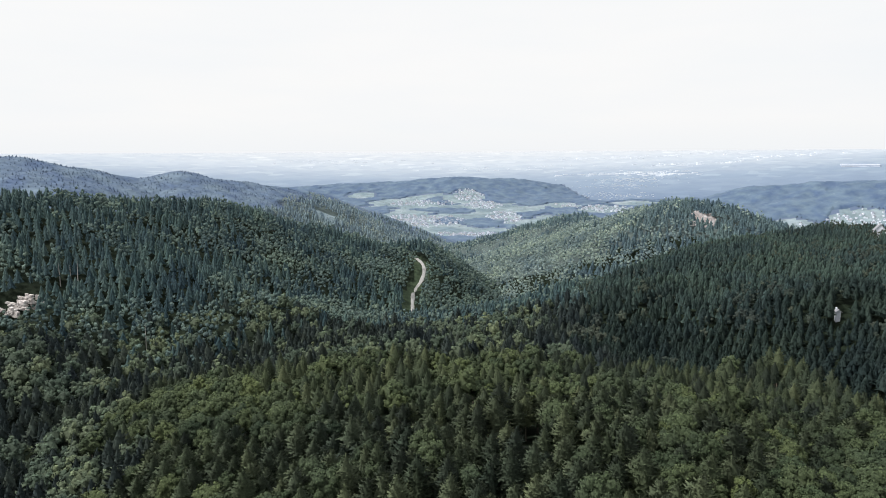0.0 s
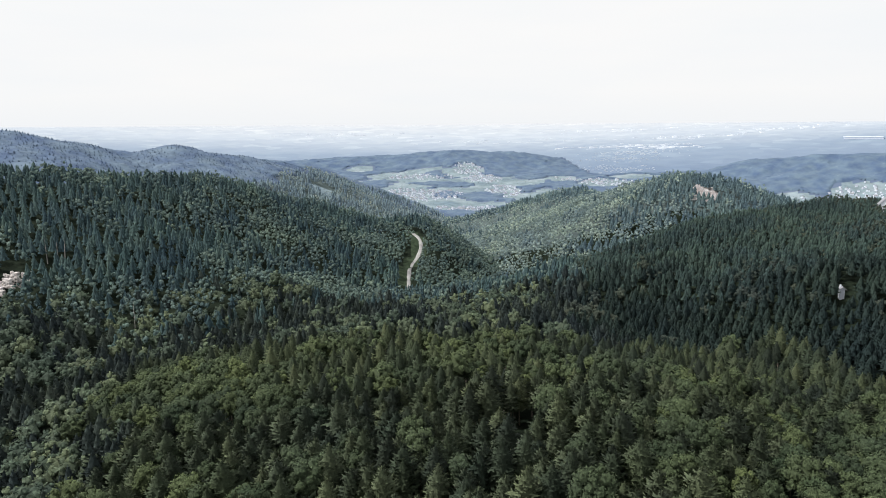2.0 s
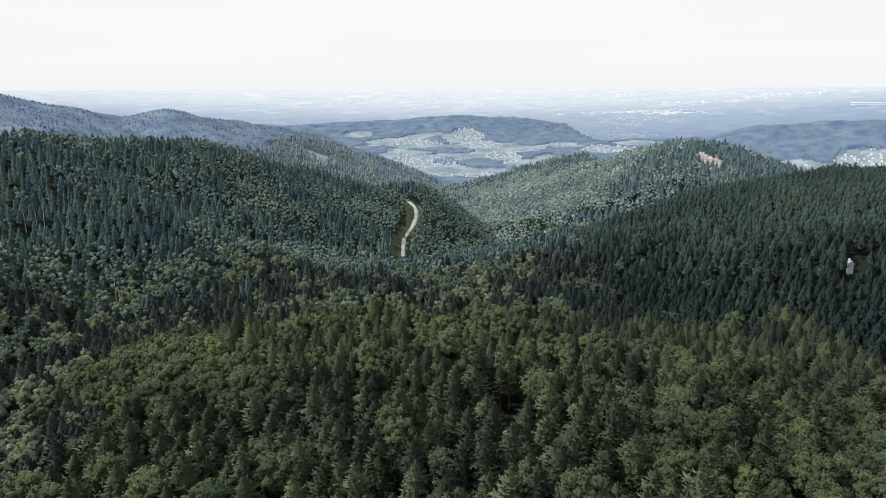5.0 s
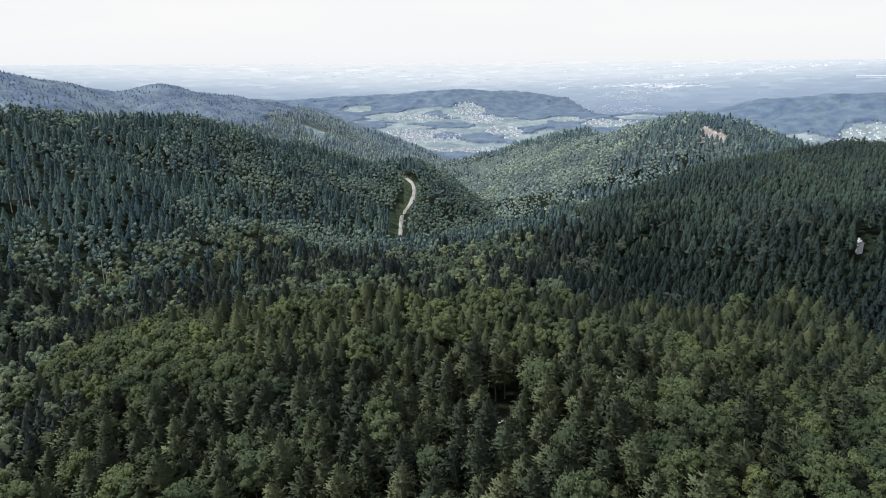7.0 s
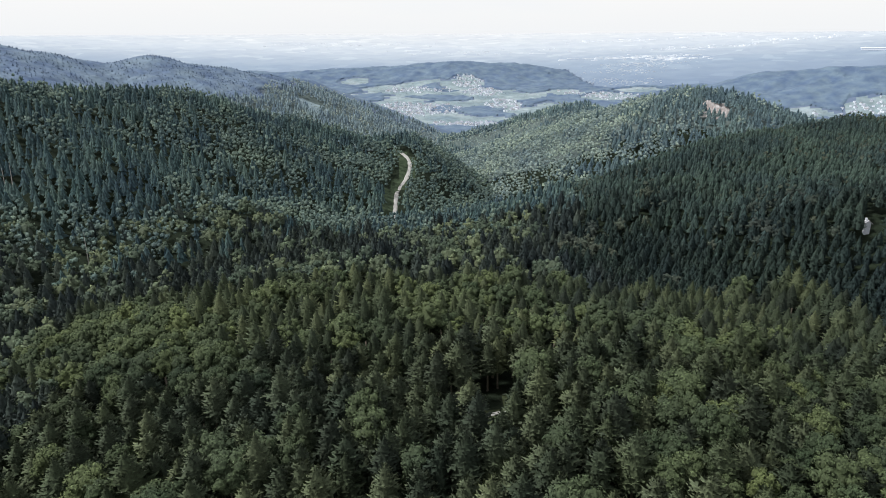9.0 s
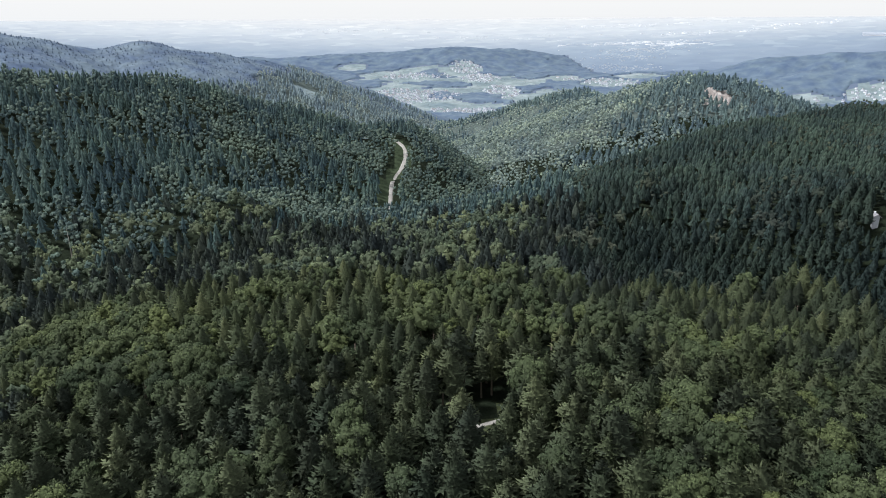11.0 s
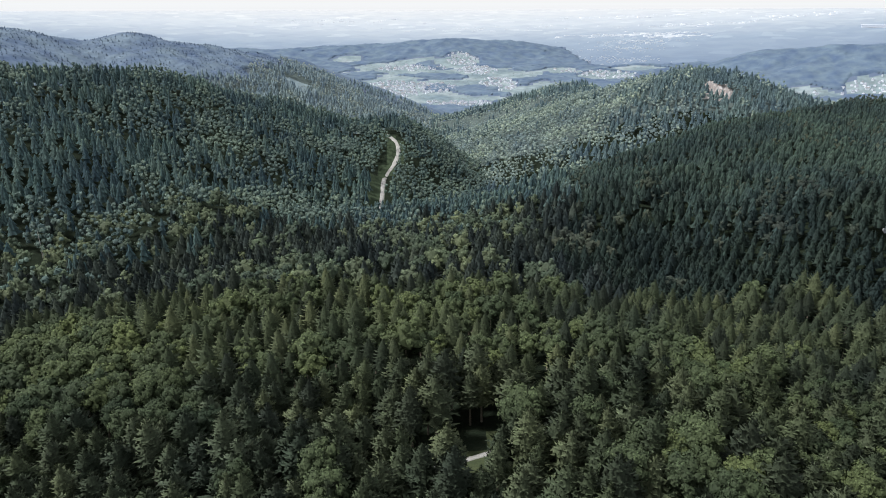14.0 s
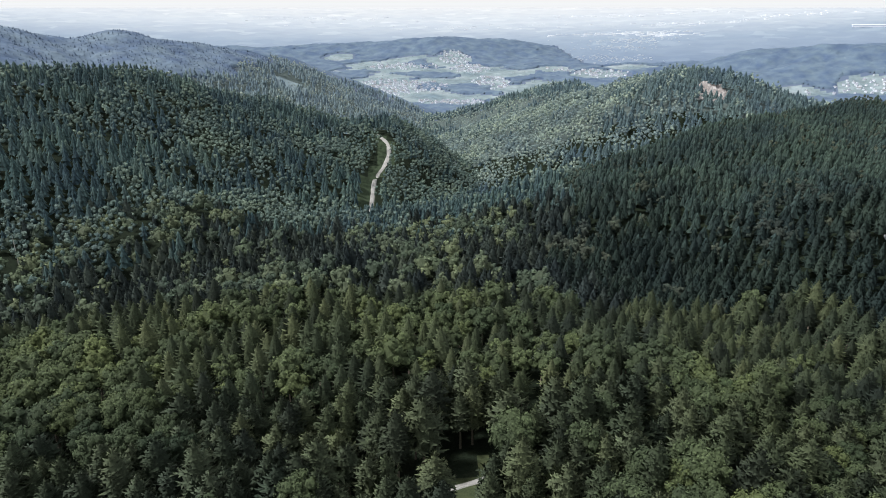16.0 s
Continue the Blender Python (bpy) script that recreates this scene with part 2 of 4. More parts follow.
# ---- the lie of the land ----
# crest lines: (x, y, ground height), side slope, roundness of the crest
RIDGES = {
    "knoll": ([(25, -400, 14), (25, 60, 4), (25, 150, 1), (22, 225, -6), (25, 290, -12), (36, 335, -27), (45, 400, -56)], 0.26, 100),
    "right_slope": ([(480, -100, 24), (400, 250, 19), (370, 420, 17), (345, 560, 12), (335, 630, -4), (345, 690, -40)], 0.27, 190),
    "quarry_hill": ([(480, 740, -22), (390, 765, -14), (322, 785, 24), (290, 850, 9), (285, 960, -24), (247, 1119, -24), (178, 1136, -44), (103, 1140, -66), (57, 1148, -92)], 0.38, 20),
    "left_ridge": ([(-760, 330, 78), (-560, 430, 66), (-335, 530, 52), (-240, 640, 36), (-150, 700, 2), (-70, 715, -18), (-24, 712, -14), (-4, 704, -46), (12, 704, -90)], 0.43, 28),
    "left_near": ([(-560, 250, 10), (-300, 330, -8), (-215, 385, -18), (-150, 420, -26)], 0.25, 40),
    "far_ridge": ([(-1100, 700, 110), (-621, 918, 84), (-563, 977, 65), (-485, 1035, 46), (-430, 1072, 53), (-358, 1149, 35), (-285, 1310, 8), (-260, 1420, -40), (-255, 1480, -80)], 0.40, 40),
    "village_hill": ([(-900, 2850, -75), (-418, 2872, -45), (-164, 2896, -36), (94, 2898, -16), (250, 2930, -24), (415, 2969, -32), (622, 2932, -72), (800, 2900, -115)], 0.26, 60),
    "east_spur": ([(930, 2060, -100), (1040, 2010, -78), (1150, 2000, -62), (1330, 1960, -58)], 0.35, 50),
    "east_hills": ([(950, 2330, -95), (1132, 2221, -32), (1297, 2128, -12), (1464, 2015, 0), (1900, 1800, 8)], 0.40, 60),
}
BASE_D = [0, 330, 560, 800, 1300, 1700, 2200, 2600, 3000, 3400, 3800, 4200, 4600, 4900, 8000]
BASE_Z = [-60, -48, -62, -84, -126, -128, -110, -92, -72, -34, 3, 42, 79, 99, 99]

def crest_height(x, y, pts, slope, r):
    out = np.full(x.shape, -1e9)
    for (x0, y0, z0), (x1, y1, z1) in zip(pts, pts[1:]):
        dx, dy = x1 - x0, y1 - y0
        t = np.clip(((x - x0) * dx + (y - y0) * dy) / (dx * dx + dy * dy), 0, 1)
        d = np.hypot(x - x0 - t * dx, y - y0 - t * dy)
        out = np.maximum(out, z0 + t * (z1 - z0) - slope * (np.sqrt(d * d + r * r) - r))
    return out

# shoulders and hollows: centre, reach, height
SWELLS = [(-75, 275, 48, 5.0), (-125, 240, 50, 3.0), (-130, 300, 50, 5.0), (-30, 315, 45, 4.0), (50, 155, 45, 3.0), (70, 300, 45, -2.5), (142, 264, 42, -8.5),
          (125, 348, 52, -8.0), (180, 305, 48, -6.0), (-118, 440, 52, 9.0), (232, 430, 45, -5.0), (0, 192, 38, -2.0), (-190, 350, 55, -2.0), (100, 425, 45, 5.0), (209, 338, 34, 7.0), (330, 520, 70, -5.0)]


def ground_height(x, y):
    x, y = np.asarray(x, float), np.asarray(y, float)
    hs = [np.interp(np.hypot(x, y - 40), BASE_D, BASE_Z)]
    for name, (pts, slope, r) in RIDGES.items():
        h = crest_height(x, y, pts, slope, r)
        h = h + {"knoll": 4.0, "right_slope": 8.5, "left_near": 4.0, "left_ridge": 3.8, "quarry_hill": 5.0, "far_ridge": 11.5}.get(name, 0.0)
        if name == "right_slope":  # it breaks off into the valley behind
            h = h - 0.42 * np.maximum(0, y - 492 - 0.40 * (x - 95))
        if name == "left_ridge":  # the spur ends steeply
            h = h - 0.5 * np.maximum(0, x + 18)
        hs.append(h)
    hs = np.stack(hs)
    k = 5.0
    top = hs.max(0)
    h = top + k * np.log(np.exp((hs - top) / k).sum(0))
    for cx, cy, reach, rise in SWELLS:
        h = h + rise * np.exp(-((x - cx) ** 2 + (y - cy) ** 2) / reach ** 2)
    far = np.clip((np.hypot(x, y) - 100) / 500, 0.15, 1)
    h += far * (3.0 * np.sin(x * 0.031 + 1.3 * np.sin(y * 0.017)) * np.sin(y * 0.027 + 0.7) + 1.6 * np.sin(x * 0.083 + y * 0.041) * np.sin(y * 0.071 - x * 0.02))
    return h


ROAD = [(-30, 526), (-31, 552), (-32, 575), (-32, 598), (-31, 624), (-24, 642), (-21, 661), (-24, 682), (-34, 700)]
PATH_NEAR = [(1, 195), (6, 194.5), (12, 197), (20, 200), (34, 206)]
QUARRY = (310, 745)


def line_distance(x, y, pts):
    d = np.full(np.shape(x), 1e9)
    for (x0, y0), (x1, y1) in zip(pts, pts[1:]):
        dx, dy = x1 - x0, y1 - y0
        t = np.clip(((x - x0) * dx + (y - y0) * dy) / (dx * dx + dy * dy), 0, 1)
        d = np.minimum(d, np.hypot(x - x0 - t * dx, y - y0 - t * dy))
    return d


def wave(x, y, f, p=0.0):
    """A cheap smooth unevenness between about -1 and 1."""
    return (np.sin(x * f + 2.1 * np.sin(y * f * 0.7 + p)) + np.sin(y * f * 1.13 + 1.7 * np.sin(x * f * 0.6 - p))) / 2


# open land in the valley beyond: centre, half axes
FIELDS = [(-60, 2000, 160, 150), (10, 1800, 60, 60), (-430, 2050, 120, 110), (-300, 2680, 60, 45), (-130, 2480, 150, 120), (90, 2360, 70, 60), (150, 2600, 60, 80),
          (200, 2400, 60, 90), (235, 2100, 50, 130), (170, 1820, 60, 50), (90, 1740, 80, 45), (490, 2380, 60, 90), (620, 2250, 90, 100), (1060, 1800, 75, 60), (1230, 1800, 95, 60),
          (-300, 1900, 50, 70), (780, 2400, 100, 60)]


WOODLOTS = [(-235, 2270, 95, 95), (30, 2290, 110, 45), (40, 2020, 40, 100), (150, 1990, 85, 55), (-20, 1640, 400, 60)]


def open_land(x, y):
    f = np.zeros(np.shape(x), bool)
    for cx, cy, ax, ay in FIELDS:
        f |= ((x - cx) / ax) ** 2 + ((y - cy) / ay) ** 2 + 0.45 * wave(x, y, 0.025, cx) < 1
    f |= (((x - 40) / 400) ** 2 + ((y - 2160) / 470) ** 2 + 0.3 * wave(x, y, 0.013, 0.3) < 1) & (wave(x, y, 0.021, 2.0) < 0.35)
    for cx, cy, ax, ay in WOODLOTS:
        f &= ((x - cx) / ax) ** 2 + ((y - cy) / ay) ** 2 + 0.4 * wave(x, y, 0.03, cy) > 1
    return f


def on_far_ridge(x, y):
    """Behind the near left ridge, where the haze-blue ridge is the higher land."""
    return (crest_height(x, y, *RIDGES["far_ridge"]) > crest_height(x, y, *RIDGES["left_ridge"]) + 4) & (x < -60) & (ground_height(x, y) > 12 + 7 * wave(x, y, 0.03, 0.5))


def hill_meadow(x, y):
    """A small meadow on the flank of the high ridge, above the village."""
    return ((x + 190) / 25) ** 2 + ((y - 1100) / 30) ** 2 < 1 + 0.3 * wave(x, y, 0.08, 0.2)


def mesh_from(name, verts, faces, mats, face_mat=None, tone=None, smooth=False, shoot_shade=None, normals=None):
    me = bpy.data.meshes.new(name)
    verts = np.ascontiguousarray(verts, np.float32).reshape(-1, 3)
    faces = np.ascontiguousarray(faces, np.int32)
    n, k = faces.shape
    me.vertices.add(len(verts))
    me.vertices.foreach_set("co", verts.ravel())
    me.loops.add(n * k)
    me.loops.foreach_set("vertex_index", faces.ravel())
    me.polygons.add(n)
    me.polygons.foreach_set("loop_start", np.arange(0, n * k, k, dtype=np.int32))
    for m in mats:
        me.materials.append(m)
    if face_mat is not None:
        me.polygons.foreach_set("material_index", np.ascontiguousarray(face_mat, np.int32))
    me.polygons.foreach_set("use_smooth", np.full(n, smooth))
    if tone is not None:
        a = me.attributes.new("tone", "FLOAT", "POINT")
        a.data.foreach_set("value", np.ascontiguousarray(tone, np.float32))
    if tone is not None or shoot_shade is not None:
        a = me.attributes.new("shoot_shade", "FLOAT", "POINT")
        a.data.foreach_set("value", np.full(len(verts), 0.6, np.float32) if shoot_shade is None else np.ascontiguousarray(shoot_shade, np.float32))
    me.update(calc_edges=True)
    me.validate()
    if normals is not None:
        me.normals_split_custom_set_from_vertices(np.ascontiguousarray(normals, np.float32))
    return me


def part(name, me, parent, label=""):
    ob = new(name, me)
    ob.parent = parent
    return tagged(ob, label)


def ground_sheet():
    ys = np.concatenate([np.arange(-420, 900, 9.0), np.geomspace(900, 4900, 190)])
    us = np.linspace(-1, 1, 261)
    X = us[None, :] * (420 + 0.92 * np.maximum(ys, 0))[:, None]
    Y = np.repeat(ys[:, None], len(us), 1)
    Z = ground_height(X, Y)
    r, c = X.shape
    idx = np.arange(r * c).reshape(r, c)
    faces = np.stack([idx[:-1, :-1], idx[:-1, 1:], idx[1:, 1:], idx[1:, :-1]], -1).reshape(-1, 4)
    cx, cy = (X[:-1, :-1] + X[1:, 1:]).ravel() / 2, (Y[:-1, :-1] + Y[1:, 1:]).ravel() / 2
    d = np.hypot(cx, cy)
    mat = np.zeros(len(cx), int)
    mat[d > 760] = 6
    mat[(d > 760) & on_far_ridge(cx, cy)] = 7
    mat[d > 1250] = 1
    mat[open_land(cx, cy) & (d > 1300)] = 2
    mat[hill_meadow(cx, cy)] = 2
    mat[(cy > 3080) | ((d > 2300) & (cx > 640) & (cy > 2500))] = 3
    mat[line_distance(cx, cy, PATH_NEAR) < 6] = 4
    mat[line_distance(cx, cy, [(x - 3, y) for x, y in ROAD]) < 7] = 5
    ob = new("ground", mesh_from("ground", np.stack([X, Y, Z], -1), faces, [FLOOR, FAR_FLOOR, MEADOW, PLAIN, GLADE, EARTH, RIDGE_FLOOR, HAZED_RIDGE_FLOOR], mat, smooth=True))
    tagged(ob, "wooded hills and valley floor running out to a hazy plain", "ground", kind="structure")


ground_sheet()


def ribbon(name, pts, width, mat, label, lift=0.25, step=3.0):
    p = [Vector((*a, 0)) for a in pts]
    line = []
    for i in range(len(p) - 1):
        a, b = p[i], p[i + 1]
        pa, pb = p[max(i - 1, 0)], p[min(i + 2, len(p) - 1)]
        n = max(2, int((b - a).length / step))
        for k in range(n):
            t = k / n
            line.append(0.5 * (2 * a + (b - pa) * t + (2 * pa - 5 * a + 4 * b - pb) * t * t + (3 * a - pa - 3 * b + pb) * t ** 3))
    line.append(p[-1])
    verts, faces = [], []
    for i, q in enumerate(line):
        d = (line[min(i + 1, len(line) - 1)] - line[max(i - 1, 0)]).normalized()
        side = Vector((d.y, -d.x, 0))
        w = width * (1 + 0.12 * math.sin(i * 0.9) + 0.08 * math.sin(i * 2.3))
        crown = float(ground_height(q.x, q.y))
        for f in (-0.62, -0.5, -0.2, 0.2, 0.5, 0.62):
            e = q + side * w * f
            z = 0.5 * crown + 0.5 * float(ground_height(e.x, e.y)) + lift + (0.12 - 0.5 * f * f) - (0.5 if abs(f) > 0.55 else 0)
            verts.append((e.x, e.y, z))
    for i in range(len(line) - 1):
        for j in range(5):
            a = i * 6 + j
            faces.append((a, a + 1, a + 7, a + 6))
    ob = new(name, mesh_from(name, verts, faces, [mat], smooth=True))
    return tagged(ob, label, "road", kind="structure")


ribbon("road", ROAD, 3.3, GRAVEL, "pale gravel forest road winding down the wooded spur")
ribbon("forest_track", PATH_NEAR, 1.7, GRAVEL, "narrow pale gravel track between the trees", lift=0.15)


# ---- trees ----
rng = np.random.default_rng(7)


class Soup:
    """Loose triangles gathered for one mesh; every corner knows its growth-and-shade tone and which way the crown's
    outside lies.
    """

    def __init__(self):
        self.v, self.f, self.m, self.s, self.n = [], [], [], [], []

    def tri(self, a, b, c, m=0, s=(0.6, 0.6, 0.6), out=None):
        i = len(self.v)
        self.v += [a, b, c]
        self.f.append((i, i + 1, i + 2))
        self.m.append(m)
        self.s += s
        self.n += [((a[0] + b[0] + c[0]) / 3, (a[1] + b[1] + c[1]) / 3, 0.0)] * 3 if out is None else [tuple(out)] * 3

    def arrays(self, up=0.5, own=0.22):
        """Faces turned outwards, and shading normals between the face's own and the crown's."""
        v, f, n = np.array(self.v, float), np.array(self.f, int), np.array(self.n, float)
        n /= np.linalg.norm(n, axis=1)[:, None] + 1e-6
        n[:, 2] += up
        p = v.reshape(-1, 3, 3)
        face = np.cross(p[:, 1] - p[:, 0], p[:, 2] - p[:, 0])
        face /= np.linalg.norm(face, axis=1)[:, None] + 1e-9
        wrong = (face * n[::3]).sum(1) < 0
        f[wrong] = f[wrong][:, [0, 2, 1]]
        face[wrong] *= -1
        n = n / np.linalg.norm(n, axis=1)[:, None] + own * np.repeat(face, 3, 0)
        return v, f, np.array(self.m, int), np.array(self.s, float), n / np.linalg.norm(n, axis=1)[:, None]


def cone_rings(s, rings, sides, m=0, jag=0.0, age_shade=(0.6, 0.6, 0.6)):
    """Rings of (z, radius) joined by triangles, every second corner drawn in by jag."""
    pts = []
    for z, r in rings:
        turn = rng.uniform(0, 1)
        pts.append([((r * (1 - jag * (k % 2)) * rng.uniform(0.85, 1.1)) * math.cos((k + turn * 0.3) * 2 * math.pi / sides),
                     (r * (1 - jag * (k % 2)) * rng.uniform(0.85, 1.1)) * math.sin((k + turn * 0.3) * 2 * math.pi / sides), z) for k in range(sides)])
    for lo, hi in zip(pts, pts[1:]):
        for k in range(sides):
            j = (k + 1) % sides
            s.tri(lo[k], lo[j], hi[j], m, age_shade)
            s.tri(lo[k], hi[j], hi[k], m, age_shade)


def tiered_crown(h, radius, start, tiers, points, power=0.82):
    """A conifer seen from afar: overlapping ragged skirts of boughs."""
    s = Soup()
    for i in range(tiers):
        t0, t1 = i / tiers, min(1.0, (i + 1.5) / tiers)
        z0, z1 = h * (start + (1 - start) * t0), h * (start + (1 - start) * t1)
        r0, r1 = radius * (1 - t0) ** power * rng.uniform(0.85, 1.1), radius * max(0.0, 1 - t1) ** power * 0.45 + 0.05
        off = rng.uniform(0, 6.28)
        lo, hi = [], []
        for k in range(2 * points):
            a = off + k * math.pi / points + rng.uniform(-0.2, 0.2)
            tip = k % 2 == 0
            rr = r0 * (rng.uniform(0.8, 1.2) if tip else rng.uniform(0.5, 0.75))
            lo.append((rr * math.cos(a), rr * math.sin(a), z0 + (rng.uniform(-0.6, 1.0) if tip else 0.9)))
        for k in range(points):
            a = off + (2 * k + 0.5) * math.pi / points
            hi.append((r1 * math.cos(a), r1 * math.sin(a), z1))
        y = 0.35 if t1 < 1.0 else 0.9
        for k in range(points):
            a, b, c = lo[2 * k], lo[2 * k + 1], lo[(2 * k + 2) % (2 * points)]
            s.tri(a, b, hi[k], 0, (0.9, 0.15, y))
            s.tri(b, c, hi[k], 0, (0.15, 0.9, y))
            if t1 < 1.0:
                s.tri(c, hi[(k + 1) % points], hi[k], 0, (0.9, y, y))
    return s.arrays()


def trunk(h, r, sides=7):
    s = Soup()
    cone_rings(s, [(-1.2, r * 1.25), (0.8, r), (h * 0.5, r * 0.7), (h, r * 0.12)], sides)
    return s.arrays()


def spruce_crown(h, radius, start, whorls, per, detail, power=0.72, droop=0.42):
    """Whorls of boughs that sink and turn up at their ends, set with hanging and rising twigs; the leader stands on top."""
    s = Soup()
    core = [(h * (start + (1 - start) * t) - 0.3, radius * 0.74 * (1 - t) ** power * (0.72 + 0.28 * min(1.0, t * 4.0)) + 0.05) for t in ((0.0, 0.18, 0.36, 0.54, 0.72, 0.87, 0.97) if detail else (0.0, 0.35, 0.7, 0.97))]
    # core coloured dark: the shade inside the crown is painted
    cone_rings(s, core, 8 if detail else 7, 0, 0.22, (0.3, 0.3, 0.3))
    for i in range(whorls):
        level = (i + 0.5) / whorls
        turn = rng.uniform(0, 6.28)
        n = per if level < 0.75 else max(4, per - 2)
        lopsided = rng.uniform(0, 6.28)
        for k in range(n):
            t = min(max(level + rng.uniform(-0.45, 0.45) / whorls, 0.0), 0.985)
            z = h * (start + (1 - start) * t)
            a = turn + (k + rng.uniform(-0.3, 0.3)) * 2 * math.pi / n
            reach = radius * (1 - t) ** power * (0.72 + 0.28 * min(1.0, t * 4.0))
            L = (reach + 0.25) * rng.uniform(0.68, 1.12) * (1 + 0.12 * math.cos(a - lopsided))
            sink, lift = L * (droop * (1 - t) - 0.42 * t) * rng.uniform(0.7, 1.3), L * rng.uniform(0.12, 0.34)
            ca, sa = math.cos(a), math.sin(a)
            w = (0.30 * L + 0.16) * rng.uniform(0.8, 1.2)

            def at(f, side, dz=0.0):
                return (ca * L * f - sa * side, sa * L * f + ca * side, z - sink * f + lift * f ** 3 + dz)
            age_shade = rng.uniform(0.55, 1.0)
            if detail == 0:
                s.tri(at(0.25, -w * 0.9, -0.1 * L), at(1.05, 0), at(0.3, w * 0.9, -0.1 * L), 0, (0.15, age_shade, 0.15))
                s.tri(at(0.45, -w * 0.8, -0.25 * w), at(rng.uniform(0.95, 1.15), rng.uniform(-0.6, 0.6) * w, 0.12 * L), at(0.5, w * 0.5, 0.05), 0, (0.2, age_shade, 0.3))
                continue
            s.tri(at(0.15, 0, 0.05), at(0.72, -w * 0.30), at(1.0, 0, 0.03), 0, (0.1, 0.45, age_shade))
            s.tri(at(0.15, 0, 0.05), at(1.0, 0, 0.03), at(0.72, w * 0.30), 0, (0.1, age_shade, 0.45))
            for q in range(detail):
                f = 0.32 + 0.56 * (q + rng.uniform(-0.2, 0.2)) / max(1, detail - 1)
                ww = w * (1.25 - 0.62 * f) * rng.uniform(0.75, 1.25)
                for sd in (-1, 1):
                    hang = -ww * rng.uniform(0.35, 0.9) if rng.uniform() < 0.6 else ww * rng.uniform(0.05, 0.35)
                    s.tri(at(f - 0.15, 0), at(f + 0.1, 0, 0.02), at(f + rng.uniform(0.08, 0.26), sd * ww, hang), 0, (0.12, 0.4, age_shade * (0.55 if hang < 0 else 1.0)))
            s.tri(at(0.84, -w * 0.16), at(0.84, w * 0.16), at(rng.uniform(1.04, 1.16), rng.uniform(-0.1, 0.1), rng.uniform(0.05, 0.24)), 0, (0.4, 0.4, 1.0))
    for a in (0.0, 2.1, 4.2):
        s.tri((0.16 * math.cos(a), 0.16 * math.sin(a), h * 0.94), (0.16 * math.cos(a + 2.1), 0.16 * math.sin(a + 2.1), h * 0.94), (0, 0, h * 1.02), 0, (0.5, 0.5, 1.0))
    return s.arrays()


ICO_V, ICO_F = [], []
_g = (1 + 5 ** 0.5) / 2
for a in (-1, 1):
    for b in (-_g, _g):
        ICO_V += [(0, a, b), (a, b, 0), (b, 0, a)]
ICO_V = np.array(ICO_V) / math.hypot(1, _g)
for i in range(12):
    for j in range(i + 1, 12):
        for k in range(j + 1, 12):
            if max(np.linalg.norm(ICO_V[i] - ICO_V[j]), np.linalg.norm(ICO_V[j] - ICO_V[k]), np.linalg.norm(ICO_V[i] - ICO_V[k])) < 1.1:
                n = np.cross(ICO_V[j] - ICO_V[i], ICO_V[k] - ICO_V[i])
                ICO_F.append((i, j, k) if n @ ICO_V[i] > 0 else (i, k, j))


def beech_crown(h, radius, start, clumps, leaves, size, core=True):
    """A broad crown built of many leafy clumps of unequal size round an inner mass painted dark as in shade, with gaps
    between them.
    """
    s = Soup()
    half = h * (1 - start) / 2
    mid = np.array([0, 0, h * (start + 1) / 2])
    box = np.array([radius, radius, half])
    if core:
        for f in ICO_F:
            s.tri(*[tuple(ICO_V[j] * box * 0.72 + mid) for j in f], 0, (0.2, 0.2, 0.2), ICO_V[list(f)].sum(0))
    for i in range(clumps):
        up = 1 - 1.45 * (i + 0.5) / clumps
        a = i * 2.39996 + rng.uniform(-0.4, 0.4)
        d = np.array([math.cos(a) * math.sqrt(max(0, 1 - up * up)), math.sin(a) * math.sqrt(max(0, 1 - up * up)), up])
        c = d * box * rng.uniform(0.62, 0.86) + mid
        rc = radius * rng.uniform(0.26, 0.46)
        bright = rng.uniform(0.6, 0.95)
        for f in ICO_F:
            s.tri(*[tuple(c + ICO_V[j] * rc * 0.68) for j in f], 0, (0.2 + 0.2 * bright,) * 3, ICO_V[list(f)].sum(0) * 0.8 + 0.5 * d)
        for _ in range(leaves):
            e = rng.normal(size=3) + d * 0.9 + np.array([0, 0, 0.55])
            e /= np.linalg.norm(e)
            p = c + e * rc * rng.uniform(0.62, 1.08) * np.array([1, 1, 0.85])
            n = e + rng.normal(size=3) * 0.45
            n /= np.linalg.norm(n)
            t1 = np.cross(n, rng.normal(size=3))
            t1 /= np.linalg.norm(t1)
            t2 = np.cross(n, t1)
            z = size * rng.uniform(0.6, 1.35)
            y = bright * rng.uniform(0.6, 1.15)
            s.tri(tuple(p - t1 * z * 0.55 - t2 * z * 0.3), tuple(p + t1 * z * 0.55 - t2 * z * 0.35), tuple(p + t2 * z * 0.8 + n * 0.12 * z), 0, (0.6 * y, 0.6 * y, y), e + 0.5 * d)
    return s.arrays()


def join_soups(*soups):
    n = np.cumsum([0] + [len(a[0]) for a, _ in soups])
    return (np.concatenate([a[0] for a, _ in soups]), np.concatenate([a[1] + k for (a, _), k in zip(soups, n)]),
            np.concatenate([np.full(len(a[1]), k) if k else a[2] for a, k in soups]), np.concatenate([a[3] for a, _ in soups]), np.concatenate([a[4] for a, _ in soups]))


